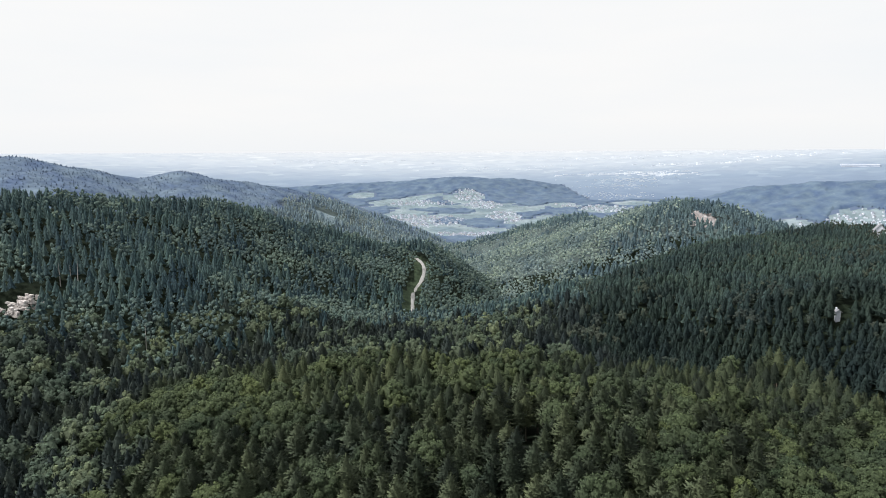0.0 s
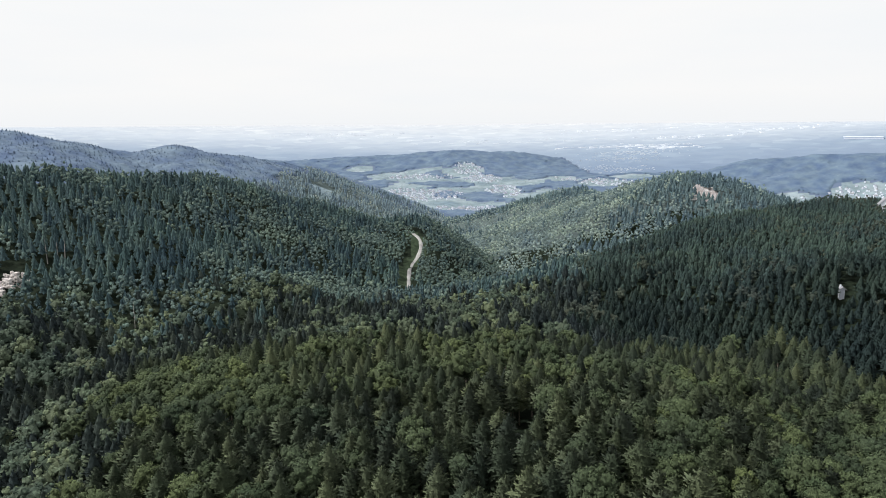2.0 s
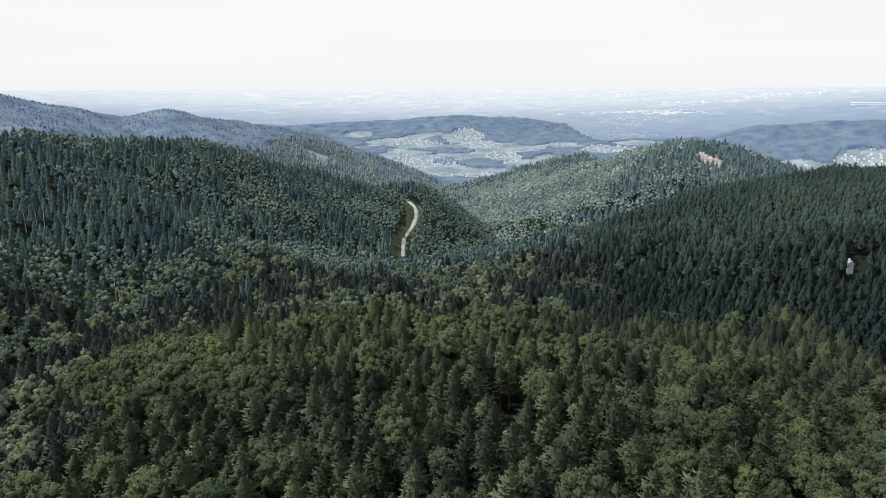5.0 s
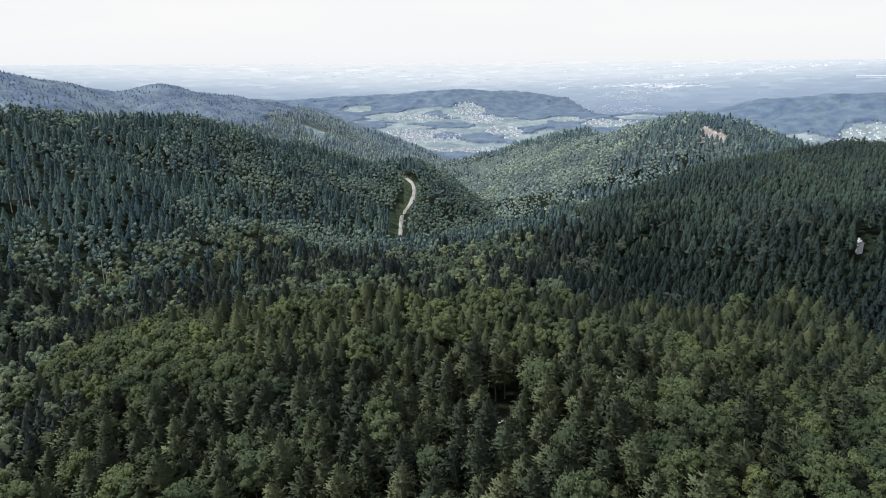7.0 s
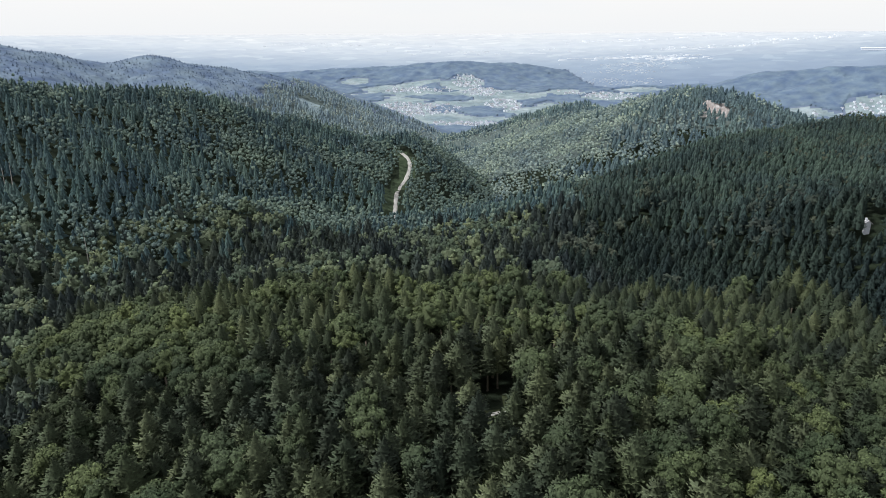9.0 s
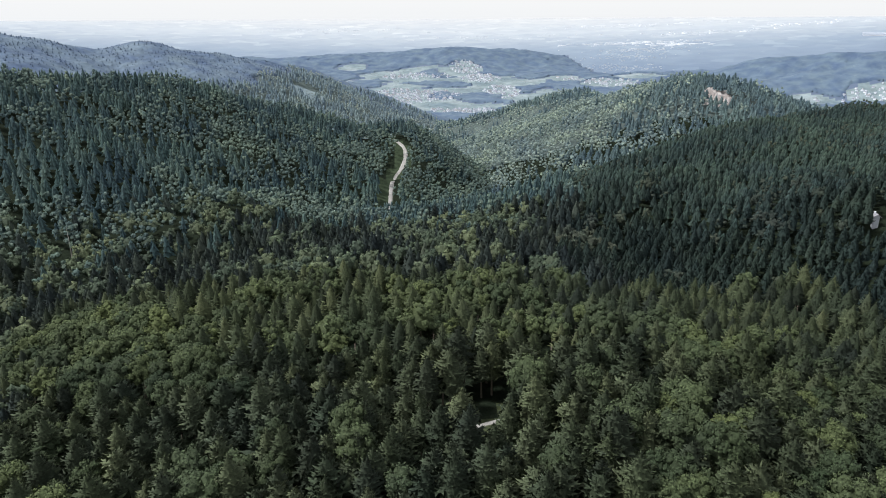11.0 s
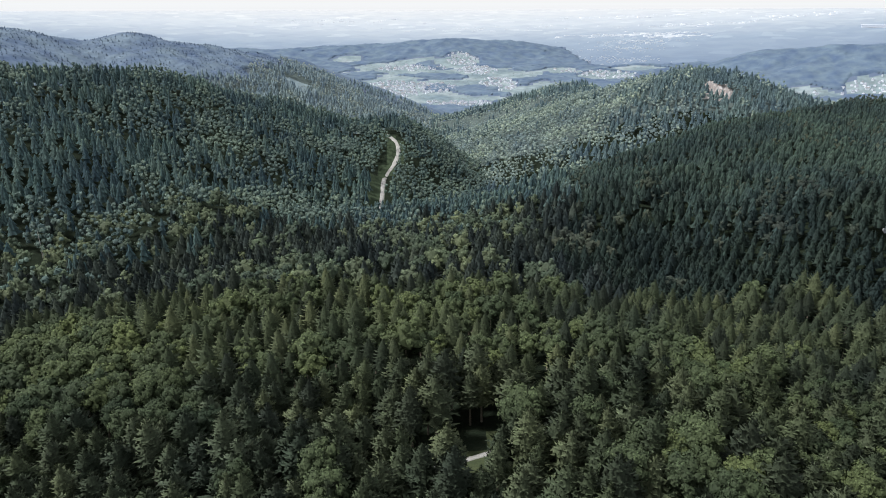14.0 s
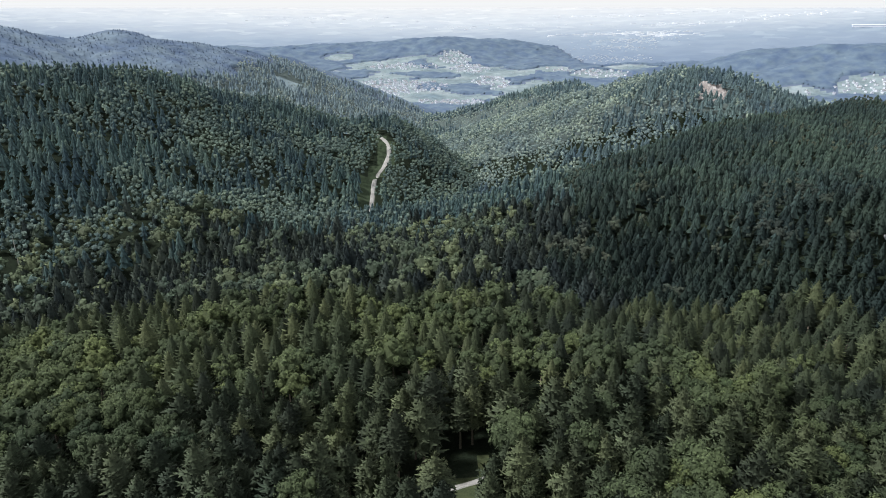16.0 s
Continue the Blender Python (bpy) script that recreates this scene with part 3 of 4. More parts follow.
def broadleaf_share(x, y):
    """How much of the wood is beech rather than spruce at a place."""
    n = 0.5 * wave(x, y, 0.031, 0.4) + 0.42 * wave(x, y, 0.074, 1.9) + 0.22 * wave(x, y, 0.17, 0.7)
    s = 0.24 + 1.05 * n
    # beech on the quarry flank is also thickened to imitate a sunlit patch
    for cx, cy, r, gain in ((-150, 360, 70, 0.12), (-30, 300, 60, 0.15), (110, 190, 60, 0.0), (-90, 225, 50, 0.1), (190, 1010, 150, 0.7), (90, 860, 120, 0.5),
                            (250, 480, 150, -0.6), (150, 770, 130, 0.75), (60, 700, 60, 0.5), (310, 765, 70, -1.3), (230, 1110, 70, -0.6), (-270, 500, 90, -0.35), (20, 190, 30, -0.3), (85, 172, 45, -0.05), (-40, 640, 60, 0.1), (-170, 520, 120, 0.28), (150, 300, 70, -0.7), (-60, 600, 80, 0.25), (30, 680, 90, 0.2)):
        s = s + gain * np.exp(-((x - cx) ** 2 + (y - cy) ** 2) / r ** 2)
    return np.clip(s, 0.04, 0.92)


CLEARINGS = [(-273, 391, 14), (-266, 379, 9), (-258, 368, 7), (202, 322, 4), (-264, 400, 7), (-254, 424, 6), (-262, 419, 7), (-257, 411, 5.5), (208, 329, 6), (400, 572, 12), (15, 203, 6), (14, 192, 5.2), (13, 184, 4.8), (12.5, 178, 3.4), (QUARRY[0], QUARRY[1] - 9, 15)]


def sites(x0, x1, y0, y1, step, keep):
    """Places for trees on a shaken grid, where keep(x, y) holds."""
    gx, gy = np.meshgrid(np.arange(x0, x1, step), np.arange(y0, y1, step * 0.9))
    gx = gx + (np.arange(gx.shape[0]) % 2)[:, None] * step / 2
    x = gx.ravel() + rng.uniform(-0.42, 0.42, gx.size) * step
    y = gy.ravel() + rng.uniform(-0.42, 0.42, gx.size) * step
    ok = keep(x, y) & (rng.uniform(size=x.size) > 0.05) & (line_distance(x, y, PATH_NEAR) > 3.6)
    ok &= line_distance(x, y, [(a - 1, b - 8) for a, b in ROAD]) > 8.2
    for cx, cy, r in CLEARINGS:
        ok &= np.hypot(x - cx, y - cy) > r
    return x[ok], y[ok]


NEAR = (-114, 146, 118, 224)  # the stretch of wood that is passed nearest


def in_near(x, y):
    return (x > NEAR[0]) & (x < NEAR[1]) & (y > NEAR[2]) & (y < NEAR[3])


def in_view_fan(x, y, slack=75):
    return np.abs(x) < slack + 0.76 * np.maximum(y, 0)


def forest(name, x, y, templates, mat, hscale, label, width=1.0):
    """A whole wood as one mesh: every tree a turned and scaled template."""
    if not len(x):
        return
    vs, fs, ms, tones, age_shade, outs, n = [], [], [], [], [], [], 0
    z = ground_height(x, y)
    pick = rng.integers(0, len(templates), len(x))
    for i, (v, f, m, sh, nn) in enumerate(templates):
        sel = np.nonzero(pick == i)[0]
        if not len(sel):
            continue
        a = rng.uniform(0, 6.283, len(sel))
        s = hscale * np.clip(rng.normal(1.0, 0.1, len(sel)) + 0.09 * wave(x[sel], y[sel], 0.07, 2.2), 0.6, 1.35)
        w = s * width * rng.uniform(0.88, 1.15, len(sel))
        P = np.empty((len(sel), len(v), 3))
        P[:, :, 0] = (v[None, :, 0] * np.cos(a)[:, None] - v[None, :, 1] * np.sin(a)[:, None]) * w[:, None] + x[sel, None]
        P[:, :, 1] = (v[None, :, 0] * np.sin(a)[:, None] + v[None, :, 1] * np.cos(a)[:, None]) * w[:, None] + y[sel, None]
        P[:, :, 2] = v[None, :, 2] * s[:, None] + z[sel, None]
        F = f[None] + (np.arange(len(sel)) * len(v))[:, None, None] + n
        vs.append(P.reshape(-1, 3)), fs.append(F.reshape(-1, 3)), ms.append(np.tile(m, len(sel)))
        tones.append(np.repeat(rng.uniform(0, 1, len(sel)), len(v)))
        age_shade.append(np.tile(sh, len(sel)))
        N = np.empty((len(sel), len(v), 3))
        N[:, :, 0] = nn[None, :, 0] * np.cos(a)[:, None] - nn[None, :, 1] * np.sin(a)[:, None]
        N[:, :, 1] = nn[None, :, 0] * np.sin(a)[:, None] + nn[None, :, 1] * np.cos(a)[:, None]
        N[:, :, 2] = nn[None, :, 2]
        outs.append(N.reshape(-1, 3))
        n += len(sel) * len(v)
    me = mesh_from(name, np.concatenate(vs), np.concatenate(fs), [mat, BARK], np.concatenate(ms), np.concatenate(tones), True, np.concatenate(age_shade), np.concatenate(outs))
    tagged(new(name, me), label, "forest", kind="stuff")


# templates, 22 m tall
def lod_templates():
    t = {}
    t["spruce0"] = [join_soups((spruce_crown(19, r, 0.44, 10, 8, 1, 0.76), 0), (trunk(17, 0.25, 3), 1)) for r in (4.0, 4.3, 4.5, 3.9, 4.1)]
    t["spruce1"] = [spruce_crown(18.5, r, 0.46, 7, 7, 0, 0.76) for r in (4.0, 4.3, 4.6, 3.8, 4.2)]
    t["spruce2"] = [tiered_crown(19, r, 0.4, 4, 5, 0.8) for r in (4.4, 4.9, 5.3, 4.1, 4.6, 5.0)]
    t["spruce4"] = [tiered_crown(19, r, 0.4, 3, 6, 0.85) for r in (4.2, 4.6, 5.0, 3.9, 4.4)]
    t["spruce3"] = [tiered_crown(19, r, 0.36, 2, 5, 0.85) for r in (3.9, 4.4, 4.8, 3.7)]
    t["beech0"] = [join_soups((beech_crown(18.5, 4.6, 0.42, 16, 20, 0.6), 0), (trunk(13, 0.3, 3), 1)) for _ in range(4)]
    t["beech1"] = [beech_crown(18.5, 4.7, 0.42, 8, 10, 0.85) for _ in range(5)]
    t["beech2"] = [beech_crown(20, 5.1, 0.38, 5, 6, 1.3, False) for _ in range(5)]
    t["beech3"] = [beech_crown(18, 5.6, 0.3, 3, 0, 1.0, False) for _ in range(4)]
    t["beech4"] = t["beech2"]
    return t


T = lod_templates()


def plant(zone, step, keep, bounds, lod, hs, hb, needles, leaves, width=1.0):
    x, y = sites(*bounds, step, keep)
    leafy = rng.uniform(size=len(x)) < broadleaf_share(x, y)
    forest("spruce_wood", x[~leafy], y[~leafy], T["spruce" + lod], needles, hs, "dense dark green spruce wood " + zone, width)
    forest("beech_wood", x[leafy], y[leafy], T["beech" + lod], leaves, hb, "light green beech wood mixed in among spruces " + zone)


def under_path(x, y):
    return (np.abs(x) < np.where(y > 30, 170, 100)) & (y > -70) & (y <= 118)


def across(x, y):
    """The flank of the quarry hill that faces the valley."""
    q = crest_height(x, y, *RIDGES["quarry_hill"])
    return (y > 600) & (x > 15) & (q > crest_height(x, y, *RIDGES["right_slope"]) - 0.42 * np.maximum(0, y - 492 - 0.40 * (x - 95)) + 2) & (q + 30 > crest_height(x, y, *RIDGES["left_ridge"]))


def mid_keep(x, y):
    return ~in_near(x, y) & in_view_fan(x, y) & (np.hypot(x, y - 40) < 385 + 30 * wave(x, y, 0.04, 0.9) + 45 * wave(x, y, 1.7, 0.3)) & (y > 110)


def back_keep(x, y):
    d = np.hypot(x, y - 40)
    return ~in_near(x, y) & ~mid_keep(x, y) & (d < 760) & (((y > 110) & in_view_fan(x, y)) | ((y <= 110) & (np.abs(x) < 160) & (y > -120) & ~under_path(x, y)))


def ridge_keep(x, y):
    d = np.hypot(x, y - 40)
    return (d >= 760) & (d < 1250) & in_view_fan(x, y) & ~hill_meadow(x, y)


def distant_keep(x, y):
    d = np.hypot(x, y - 40)
    return (d >= 1250) & (y < 3060) & in_view_fan(x, y) & ~open_land(x, y) & ~((d > 2300) & (x > 640) & (y > 2500))


def plantation(x, y):
    """The even dark stand on the slope to the east."""
    edge = 58 + 0.38 * np.maximum(0, y - 350) + 12 * wave(x, y, 0.04)
    return (x > edge) & (x + y > 384 + 12 * wave(x, y, 0.05, 0.3) + 16 * wave(x, y, 1.5, 0.7)) & (y < 640) & (crest_height(x, y, *RIDGES["right_slope"]) + 12 > crest_height(x, y, *RIDGES["quarry_hill"]))


def brow(x, y):
    """The stretch of the knoll behind the nearest trees."""
    return (y > NEAR[3]) & (y < 296) & (np.abs(x - 8) < 158)


plant("on the brow of the knoll", 6.1, lambda x, y: mid_keep(x, y) & brow(x, y), (-150, 170, 220, 300), "0", 0.9, 0.88, NEEDLES, LEAVES, 1.16)
plant("on the slopes beside the knoll", 6.0, lambda x, y: mid_keep(x, y) & ~plantation(x, y) & ~brow(x, y), (-420, 420, 110, 440), "1", 0.9, 0.86, MID_NEEDLES, MID_LEAVES, 1.1)
plant("below on the knoll", 6.6, lambda x, y: under_path(x, y) & ~in_near(x, y) & ~mid_keep(x, y), (-170, 170, -70, 120), "1", 0.92, 0.86, NEEDLES, LEAVES, 1.12)
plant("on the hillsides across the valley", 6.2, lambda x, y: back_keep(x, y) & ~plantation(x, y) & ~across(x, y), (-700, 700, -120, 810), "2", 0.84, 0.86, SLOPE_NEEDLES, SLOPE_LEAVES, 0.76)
# the flank's pale leaf colour stands in for sun falling on it
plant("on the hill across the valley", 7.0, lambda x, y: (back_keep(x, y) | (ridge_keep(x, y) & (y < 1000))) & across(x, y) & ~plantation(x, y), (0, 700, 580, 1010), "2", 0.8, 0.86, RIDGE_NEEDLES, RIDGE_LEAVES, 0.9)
plant("of the even plantation", 4.7, lambda x, y: mid_keep(x, y) & plantation(x, y) & ~brow(x, y), (60, 700, 230, 660), "1", 0.74, 0.68, DARK_NEEDLES, STAND_LEAVES, 1.12)
plant("of the upper plantation", 4.9, lambda x, y: back_keep(x, y) & plantation(x, y) & ~brow(x, y), (60, 700, 230, 660), "4", 0.64, 0.62, DARK_NEEDLES, STAND_LEAVES, 1.0)


gx, gy = sites(-520, 1400, 1650, 2760, 21.0, lambda x, y: open_land(x, y) & (wave(x, y, 0.05, 0.8) + rng.uniform(-0.8, 0.8, x.shape) > 0.35))
forest("village_trees", gx, gy, T["beech3"], RIDGE_NEEDLES, 0.36, "scattered garden trees and hedges between the houses")


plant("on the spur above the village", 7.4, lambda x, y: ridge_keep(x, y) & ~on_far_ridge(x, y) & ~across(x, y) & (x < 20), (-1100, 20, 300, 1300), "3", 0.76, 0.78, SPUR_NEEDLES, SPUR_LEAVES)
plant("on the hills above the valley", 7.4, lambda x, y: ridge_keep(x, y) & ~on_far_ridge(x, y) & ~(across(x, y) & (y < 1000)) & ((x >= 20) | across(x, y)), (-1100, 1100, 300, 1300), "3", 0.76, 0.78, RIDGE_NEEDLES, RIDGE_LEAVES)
def canopy(name, bounds, cell, keep, height, rough, mat, label):
    """A far wood: one closed canopy of crowns that merge, bumpy on top and falling to the ground at its edges."""
    x0, x1, y0, y1 = bounds
    gx, gy = np.meshgrid(np.arange(x0, x1, cell), np.arange(y0, y1, cell))
    gx, gy = gx + rng.uniform(-0.35, 0.35, gx.shape) * cell, gy + rng.uniform(-0.35, 0.35, gx.shape) * cell
    ok = keep(gx, gy)
    r, c = gx.shape
    inner = ok.copy()
    inner[1:-1, 1:-1] &= ok[:-2, 1:-1] & ok[2:, 1:-1] & ok[1:-1, :-2] & ok[1:-1, 2:]
    bump = height + rough * rng.uniform(-1, 1, gx.shape) + 0.8 * rough * wave(gx, gy, 0.09, 0.6)
    z = ground_height(gx, gy) + np.where(inner, bump, -7.0)
    idx = np.arange(r * c).reshape(r, c)
    quad = ok[:-1, :-1] & ok[1:, :-1] & ok[:-1, 1:] & ok[1:, 1:]
    q = np.stack([idx[:-1, :-1], idx[:-1, 1:], idx[1:, 1:], idx[1:, :-1]], -1)[quad]
    tris = np.concatenate([q[:, [0, 1, 2]], q[:, [0, 2, 3]]])
    used, back = np.unique(tris, return_inverse=True)
    verts = np.stack([gx, gy, z], -1).reshape(-1, 3)[used]
    me = mesh_from(name, verts, back.reshape(-1, 3), [mat], np.zeros(len(tris), int), 0.5 + 0.12 * rng.normal(size=len(used)), True)
    tagged(new(name, me), label, "forest", kind="stuff")


canopy("ridge_wood", (-1100, 0, 500, 1300), 4.2, lambda x, y: ridge_keep(x, y) & on_far_ridge(x, y), 3.6, 0.9, HAZED_RIDGE_NEEDLES, "spruce wood on the high ridge, coloured blue-grey as if in haze")
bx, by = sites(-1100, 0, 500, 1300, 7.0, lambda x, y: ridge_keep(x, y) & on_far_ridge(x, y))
forest("ridge_spruces", bx, by, T["spruce3"], HAZED_RIDGE_NEEDLES, 0.29, "pointed spruces standing out of the ridge wood, haze put into their colour", 1.2)
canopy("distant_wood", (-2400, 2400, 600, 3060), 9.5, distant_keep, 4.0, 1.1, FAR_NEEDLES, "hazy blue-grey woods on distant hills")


def tree_kind(name, crowns, heights, girth, mat, label, category, group):
    """First trees of a kind: a trunk with its crown."""
    out = []
    for c, h in zip(crowns, heights):
        ob = tagged(new(name), label, category, group)
        t = trunk(h, girth)
        part("trunk", mesh_from(name + "_trunk", t[0], t[1], [BARK], smooth=True), ob)
        part("crown", mesh_from(name + "_crown", c[0], c[1], [mat], smooth=True, shoot_shade=c[3], normals=c[4]), ob)
        out.append(ob)
    return out


kinds = {
    "spruce": tree_kind("spruce_tree", [spruce_crown(20, 4.2, 0.42, 14, 9, 3, 0.78), spruce_crown(19.5, 3.9, 0.44, 14, 9, 3, 0.8), spruce_crown(19, 4.4, 0.4, 14, 9, 3, 0.74), spruce_crown(20.5, 4.0, 0.42, 15, 9, 3, 0.82)],
                        (19, 18.5, 18, 19.5), 0.28, NEEDLES, "tall dark green spruce with sinking boughs in dense wood", "tree", "spruces of the knoll"),
    "fir": tree_kind("fir_tree", [spruce_crown(18.5, 4.3, 0.42, 12, 9, 3, 0.62, 0.2), spruce_crown(17.5, 4.1, 0.4, 12, 9, 3, 0.58, 0.25), spruce_crown(18, 4.0, 0.42, 12, 9, 3, 0.64, 0.2)],
                     (17.5, 16.5, 17), 0.3, FIR, "broad grey-green fir with full rising boughs", "tree", "firs of the knoll"),
    "beech": tree_kind("beech_tree", [beech_crown(18.5, 4.5, 0.42, 24, 52, 0.42), beech_crown(17.5, 4.1, 0.4, 21, 52, 0.4), beech_crown(18, 4.7, 0.4, 26, 52, 0.43)],
                       (13, 12, 12), 0.34, LEAVES, "light green beech with a rounded billowing crown", "tree", "beeches of the knoll"),
    "dead": tree_kind("dead_spruce", [spruce_crown(18, 2.6, 0.2, 14, 5, 2)], (17.5,), 0.25, DEAD, "dying spruce with thin rust-brown needles", "tree", ""),
}


def plant_near():
    used = set()
    x, y = sites(NEAR[0], NEAR[1], NEAR[2], NEAR[3], 6.7, in_near)
    share = broadleaf_share(x, y)
    z = ground_height(x, y)
    for i in range(len(x)):
        u = rng.uniform()
        kind = "beech" if u < share[i] else "dead" if u > 0.997 else "fir" if rng.uniform() < 0.46 else "spruce"
        j = int(rng.integers(0, len(kinds[kind])))
        src = kinds[kind][j]
        s = float(np.clip(rng.normal(1.0, 0.1) + 0.08 * wave(x[i], y[i], 0.07, 2.2), 0.6, 1.3))
        wide, tall = (0.88, 0.95) if kind == "beech" else (1.16, 0.94)
        m = pose(x[i], y[i], z[i], rng.uniform(-2, 2), rng.uniform(-2, 2), rng.uniform(0, 360))
        if (kind, j) not in used:
            used.add((kind, j))
            src.matrix_basis = m
            src.scale = (s * wide, s * wide, s * tall)
        else:
            keep = src.scale.copy()
            src.scale = (s * wide * rng.uniform(0.9, 1.1), s * wide * rng.uniform(0.9, 1.1), s * tall)
            copy_thing(src, m)
            src.scale = keep


plant_near()


# ---- houses in the valley ----
def box_soup(x0, x1, y0, y1, z0, z1):
    v = np.array([(x, y, z) for z in (z0, z1) for y in (y0, y1) for x in (x0, x1)], float)
    f = np.array([(0, 1, 3), (0, 3, 2), (4, 7, 5), (4, 6, 7), (0, 5, 1), (0, 4, 5), (2, 3, 7), (2, 7, 6), (0, 2, 6), (0, 6, 4), (1, 5, 7), (1, 7, 3)])
    return v, f


def house_kind(w, d, wall_h, roof_h, roof_mat, label):
    v, f = box_soup(-w / 2, w / 2, -d / 2, d / 2, -3, wall_h)
    gv = np.array([(-w / 2, -d / 2, wall_h), (-w / 2, d / 2, wall_h), (-w / 2, 0, wall_h + roof_h), (w / 2, -d / 2, wall_h), (w / 2, d / 2, wall_h), (w / 2, 0, wall_h + roof_h)])
    v2 = np.concatenate([v, gv])
    f2 = np.concatenate([f, np.array([(8, 9, 10), (11, 13, 12)])])
    ob = tagged(new("house", None), label, "house", "houses of the village")
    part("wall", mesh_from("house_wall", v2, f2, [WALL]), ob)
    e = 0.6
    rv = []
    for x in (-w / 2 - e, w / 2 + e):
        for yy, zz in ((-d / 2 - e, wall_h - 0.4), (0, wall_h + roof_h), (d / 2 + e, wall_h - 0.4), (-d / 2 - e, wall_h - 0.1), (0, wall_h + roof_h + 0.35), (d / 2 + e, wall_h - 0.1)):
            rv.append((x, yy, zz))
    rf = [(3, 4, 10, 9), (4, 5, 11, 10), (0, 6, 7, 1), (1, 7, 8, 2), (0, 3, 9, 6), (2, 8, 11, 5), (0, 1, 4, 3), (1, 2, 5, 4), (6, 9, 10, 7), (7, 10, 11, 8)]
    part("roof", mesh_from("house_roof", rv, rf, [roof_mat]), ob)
    cv, cf = box_soup(w * 0.2, w * 0.2 + 0.7, d * 0.12, d * 0.12 + 0.7, wall_h, wall_h + roof_h + 1.0)
    part("chimney", mesh_from("house_chimney", cv, cf, [WALL]), ob)
    return ob


def village():
    protos = [house_kind(7.5, 5.6, 3.4, 2.3, ROOF, "white rendered village house with a clay tile roof"),
              house_kind(9.0, 6.4, 3.8, 2.5, SLATE, "large white village house with a grey roof"),
              house_kind(6.4, 5.2, 3.2, 2.2, ROOF, "small pale village house with a clay tile roof")]
    clusters = [(-60, 2010, 155, 125, 112), (-40, 2480, 125, 70, 26), (150, 2610, 55, 70, 26), (200, 2400, 60, 95, 28), (235, 2100, 50, 130, 28), (90, 1740, 75, 38, 20),
                (620, 2250, 90, 90, 24), (490, 2380, 55, 80, 10), (-400, 2020, 85, 65, 7), (1230, 1800, 85, 55, 14), (1080, 1790, 50, 30, 3)]
    first, spots = True, []
    for cx, cy, ax, ay, n in clusters:
        for _ in range(n):
            for _try in range(8):
                a, r = rng.uniform(0, 6.283), math.sqrt(rng.uniform())
                x, y = cx + ax * r * math.cos(a), cy + ay * r * math.sin(a)
                if all((x - p) ** 2 + (y - q) ** 2 > 12 ** 2 for p, q in spots):
                    break
            spots.append((x, y))
    for i, (x, y) in enumerate(spots):
        m = pose(x, y, float(ground_height(x, y)), 0, 0, rng.uniform(0, 180))
        src = protos[i % 3]
        if i < 3:
            src.matrix_basis = m
        else:
            copy_thing(src, m)


village()


def outer_village():
    """The many small houses that fill the village between its larger ones."""
    vs, fs, ms, n = [], [], [], 0
    for cx, cy, ax, ay, k in ((-60, 2010, 165, 135, 190), (-40, 2480, 135, 75, 70), (150, 2610, 62, 85, 60), (200, 2400, 72, 105, 80), (235, 2100, 58, 140, 60), (90, 1740, 90, 42, 40), (620, 2250, 105, 100, 45), (1230, 1800, 95, 60, 35), (-330, 2060, 120, 90, 40)):
        for _ in range(k):
            a, r = rng.uniform(0, 6.283), math.sqrt(rng.uniform())
            x, y = cx + ax * r * math.cos(a), cy + ay * r * math.sin(a)
            w, d, h, t = rng.uniform(4, 7), rng.uniform(3.4, 5), rng.uniform(2.5, 3.8), rng.uniform(0, 3.14)
            v, f = box_soup(-w / 2, w / 2, -d / 2, d / 2, -3, h)
            v = np.concatenate([v, [(-w / 2, 0, h + 1.7), (w / 2, 0, h + 1.7)]])
            f = np.concatenate([f, [(4, 8, 6), (5, 7, 9), (4, 5, 9), (4, 9, 8), (6, 8, 9), (6, 9, 7)]])
            p = np.stack([v[:, 0] * math.cos(t) - v[:, 1] * math.sin(t) + x, v[:, 0] * math.sin(t) + v[:, 1] * math.cos(t) + y, v[:, 2] + float(ground_height(x, y))], -1)
            vs.append(p), fs.append(f + n), ms.extend([0] * 14 + [1] * 4)
            n += 10
    ob = new("small_houses", mesh_from("small_houses", np.concatenate(vs), np.concatenate(fs), [WALL, ROOF], np.array(ms)))
    tagged(ob, "many small white houses packed between the larger village houses", "houses", kind="stuff")


outer_village()


# ---- lone buildings, rocks and the ruin ----
def lone_house(x, y, turn, w, d, wall_h, roof_h, name, label, lift=0.0):
    ob = house_kind(w, d, wall_h, roof_h, SLATE, label)
    ob.name = name
    ob["group"] = ""
    ob.matrix_basis = pose(x, y, float(ground_height(x, y)) + lift, 0, 0, turn)
    return ob


lone_house(394, 563, 60, 11, 9, 7, 6, "forest_house", "white gabled house with a steep grey roof among spruces", 5)
lone_house(206, 331, 75, 2.4, 2.2, 3.0, 1.0, "forest_hut", "small white hut half hidden by spruces", 2.2)


def block(w, d, h, wear):
    """A worn block of stone: a box with shaken, chamfered corners."""
    bm = bmesh.new()
    bmesh.ops.create_cube(bm, size=1)
    bmesh.ops.scale(bm, vec=(w, d, h), verts=bm.verts)
    bmesh.ops.bevel(bm, geom=list(bm.edges), offset=min(w, d, h) * 0.12, segments=1, affect="EDGES")
    for v in bm.verts:
        v.co += Vector(rng.uniform(-wear, wear, 3))
    me = bpy.data.meshes.new("block")
    bm.to_mesh(me)
    bm.free()
    me.materials.append(RUBBLE)
    return me


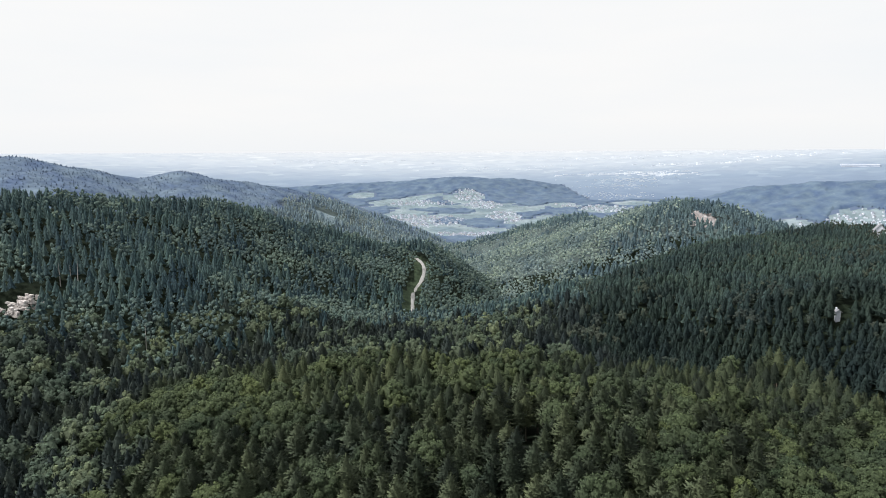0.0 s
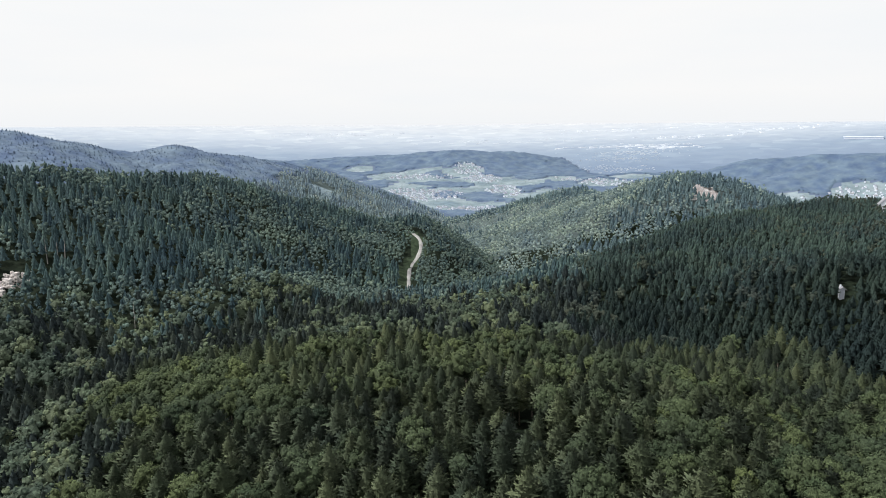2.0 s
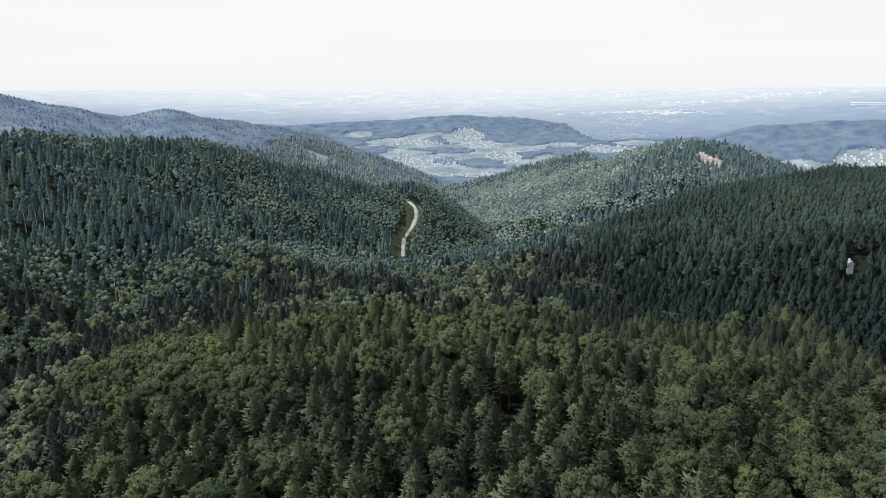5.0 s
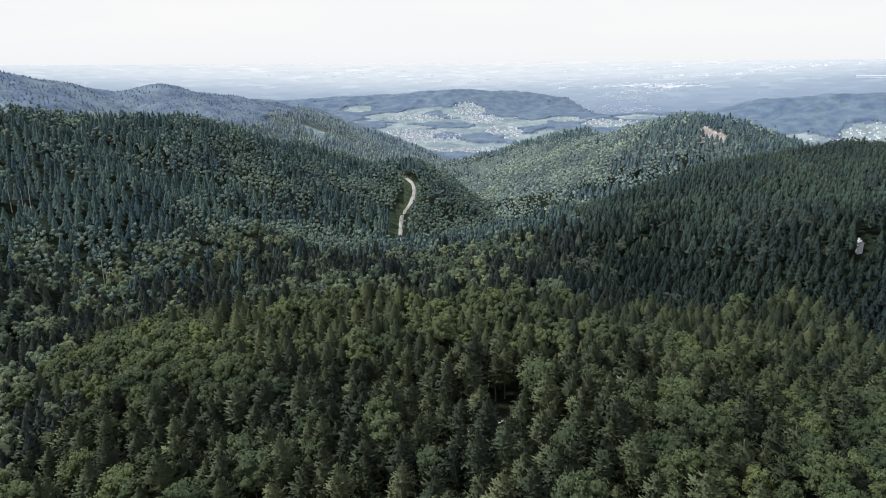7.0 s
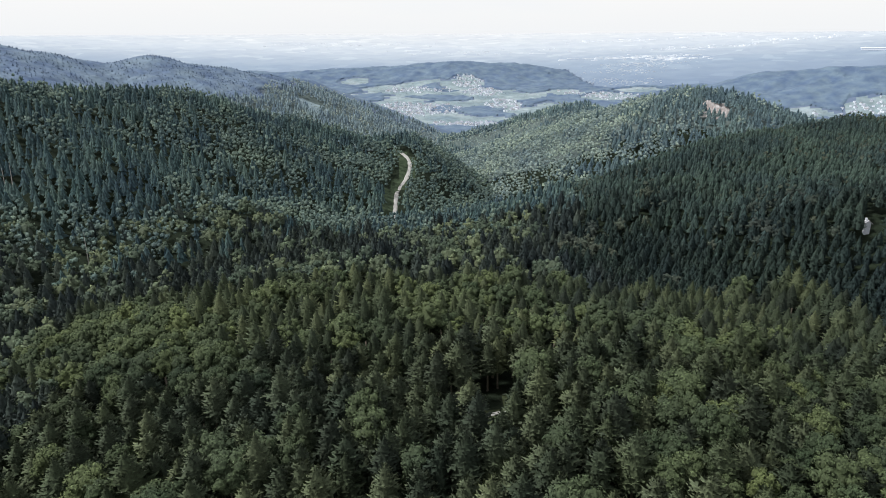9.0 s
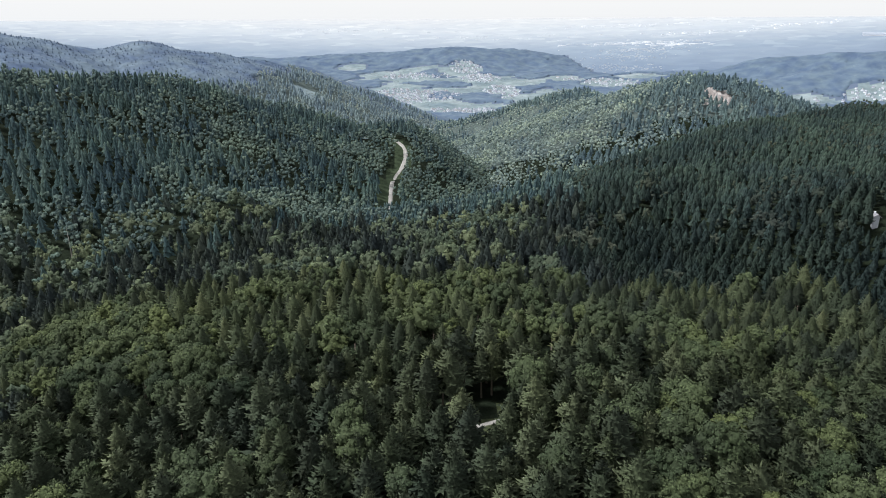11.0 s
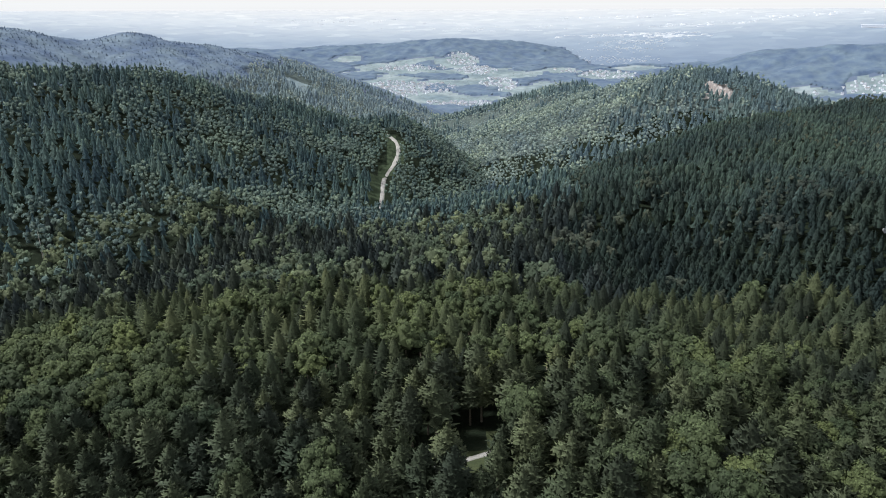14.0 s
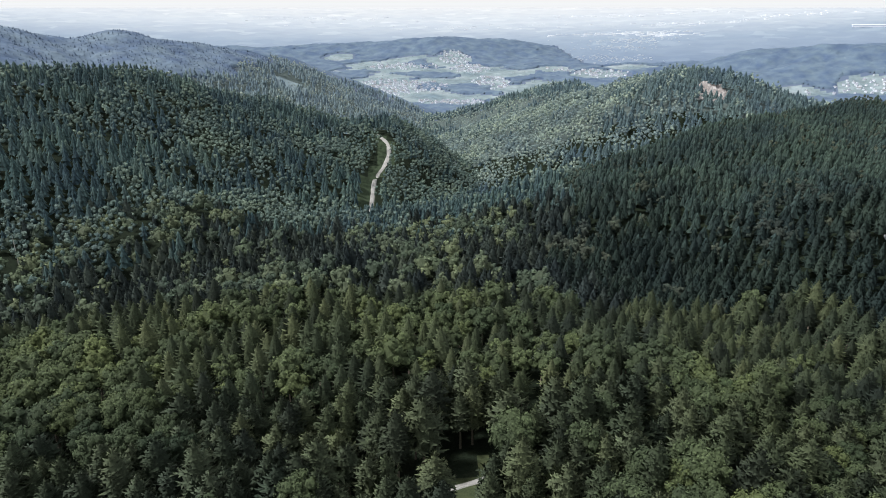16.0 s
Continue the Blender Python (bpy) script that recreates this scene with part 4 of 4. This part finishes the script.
def stone_ruin(x, y, turn):
    """Broken walls stepping up a bank, of pale stone blocks."""
    ob = tagged(new("stone_ruin", None), "pale broken stone walls stepping up a wooded bank", "ruin")
    ob.matrix_basis = pose(x, y, float(ground_height(x, y)), 0, 0, turn)
    stones = [block(*[float(v) for v in rng.uniform((1.4, 1.0, 0.8), (3.0, 1.8, 1.6))], 0.14) for _ in range(9)]
    for row, (length, back, base, high) in enumerate(((20, -5, 0.0, 3), (17, 0, 2.6, 3), (12, 5, 5.2, 4))):
        u = -length / 2
        while u < length / 2:
            n = max(1, int(high - 2.2 * rng.uniform() + (1.5 if abs(u - length * 0.2) < 3 else 0)))
            z = base - 1.5
            for k in range(n + 1):
                p = part("stone", stones[int(rng.integers(0, 9))], ob)
                p.matrix_basis = pose(u + rng.uniform(-0.3, 0.3), back + rng.uniform(-0.5, 0.5), z + 0.6, rng.uniform(-5, 5), rng.uniform(-5, 5), rng.uniform(-12, 12))
                z += 1.15
            u += 2.1
    return ob


stone_ruin(-274, 394, -30).scale = (1.2, 1.2, 1.05)
stone_ruin(-265, 400, -14).scale = (0.6, 0.6, 0.95)


def rock_face(cx, cy, w, d):
    """The quarried scar: a stepped, cracked sheet of pale rock with depth, let into the slope."""
    n, m = 44, 34
    us, vs = np.linspace(-1, 1, n), np.linspace(-1, 1, m)
    U, V = np.meshgrid(us, vs)
    X, Y = cx + U * w / 2, cy + V * d / 2
    edge = np.clip(1.15 - np.hypot(U, V) - 0.18 * wave(U * 5, V * 5, 1.3), 0, 1)
    steps = 4.0 * np.floor((V + 1) * 3.2 + 0.9 * wave(U * 3, V * 2, 2.0)) / 3.2
    crag = steps + 1.5 * np.abs(wave(X, Y, 0.9)) + 0.8 * wave(X, Y, 2.3, 1.0)
    Z = ground_height(X, Y) - 1.2 + np.minimum(edge * 4, 1) * (1.0 + crag) - (edge <= 0) * 2
    top = np.stack([X, Y, Z], -1).reshape(-1, 3)
    low = top.copy()
    low[:, 2] -= 6
    idx = np.arange(n * m).reshape(m, n)
    f = np.stack([idx[:-1, :-1], idx[:-1, 1:], idx[1:, 1:], idx[1:, :-1]], -1).reshape(-1, 4)
    rim = np.concatenate([idx[0, :], idx[1:, -1], idx[-1, -2::-1], idx[-2:0:-1, 0]])
    nxt = np.roll(rim, -1)
    sides = np.stack([rim, rim + n * m, nxt + n * m, nxt], -1)
    ob = new("rock_face", mesh_from("rock_face", np.concatenate([top, low]), np.concatenate([f, f[:, ::-1] + n * m, sides]), [ROCK]))
    tagged(ob, "pale pinkish quarried rock scar on the wooded hilltop", "rock")


rock_face(QUARRY[0], QUARRY[1] - 2, 36, 30)


def bare_trunk(x, y, h, name="dead_tree"):
    t = trunk(h, 0.28)
    ob = new(name, mesh_from(name, t[0], t[1], [PALE_WOOD], smooth=True))
    tagged(ob, "bare pale standing trunk at the edge of a clearing", "tree", "bare dead trees")
    ob.matrix_basis = pose(x, y, float(ground_height(x, y)), rng.uniform(-3, 3), rng.uniform(-3, 3), 0)


for bx, by, bh in ((-272, 424, 15), (-266, 428, 17), (-260, 430, 16), (-255, 429, 19), (-248, 432, 14), (-186, 372, 20)):
    bare_trunk(bx, by, bh)


def plain_town():
    """Halls and roofs of the towns on the plain, far away: low and broad, packed in quarters."""
    vs, fs, n = [], [], 0
    quarters = ((1010, 3180, 230, 90, 150, 9), (1080, 3420, 330, 60, 110, 20), (1230, 3330, 180, 50, 60, 26), (900, 3000, 200, 110, 110, 7), (1560, 3720, 420, 70, 60, 26),
                (760, 2650, 170, 130, 120, 6), (330, 3800, 600, 120, 40, 22), (2200, 3900, 420, 120, 40, 30), (-600, 4100, 700, 120, 40, 26), (1330, 4200, 600, 90, 50, 34))
    for cx, cy, ax, ay, k, w in quarters:
        for _ in range(k):
            x, y = rng.normal(cx, ax * 0.5), rng.normal(cy, ay * 0.5)
            a, b = w * rng.uniform(0.5, 1.8), w * rng.uniform(0.3, 0.7)
            z = float(ground_height(x, y))
            v, f = box_soup(x - a / 2, x + a / 2, y - b / 2, y + b / 2, z - 4, z + rng.uniform(0.8, 2.2))
            v[4:, :2] += (np.array([x, y]) - v[4:, :2]) * 0.3
            vs.append(v), fs.append(f + n)
            n += 8
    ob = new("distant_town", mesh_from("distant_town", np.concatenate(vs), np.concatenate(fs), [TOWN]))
    tagged(ob, "pale roofs and halls of far towns scattered over the plain", "town", kind="stuff")


plain_town()
wh = new("warehouse", None)
tagged(wh, "long white industrial hall far out on the plain", "building")
wv, wf = box_soup(-85, 85, -40, 40, -4, 6)
part("wall", mesh_from("warehouse_wall", wv, wf, [WALL]), wh)
wv, wf = box_soup(-87, 87, -42, 42, 6, 7.2)
part("roof", mesh_from("warehouse_roof", wv, wf, [WALL]), wh)
wh.matrix_basis = pose(2245, 3290, float(ground_height(2245, 3290)), 0, 0, -30)
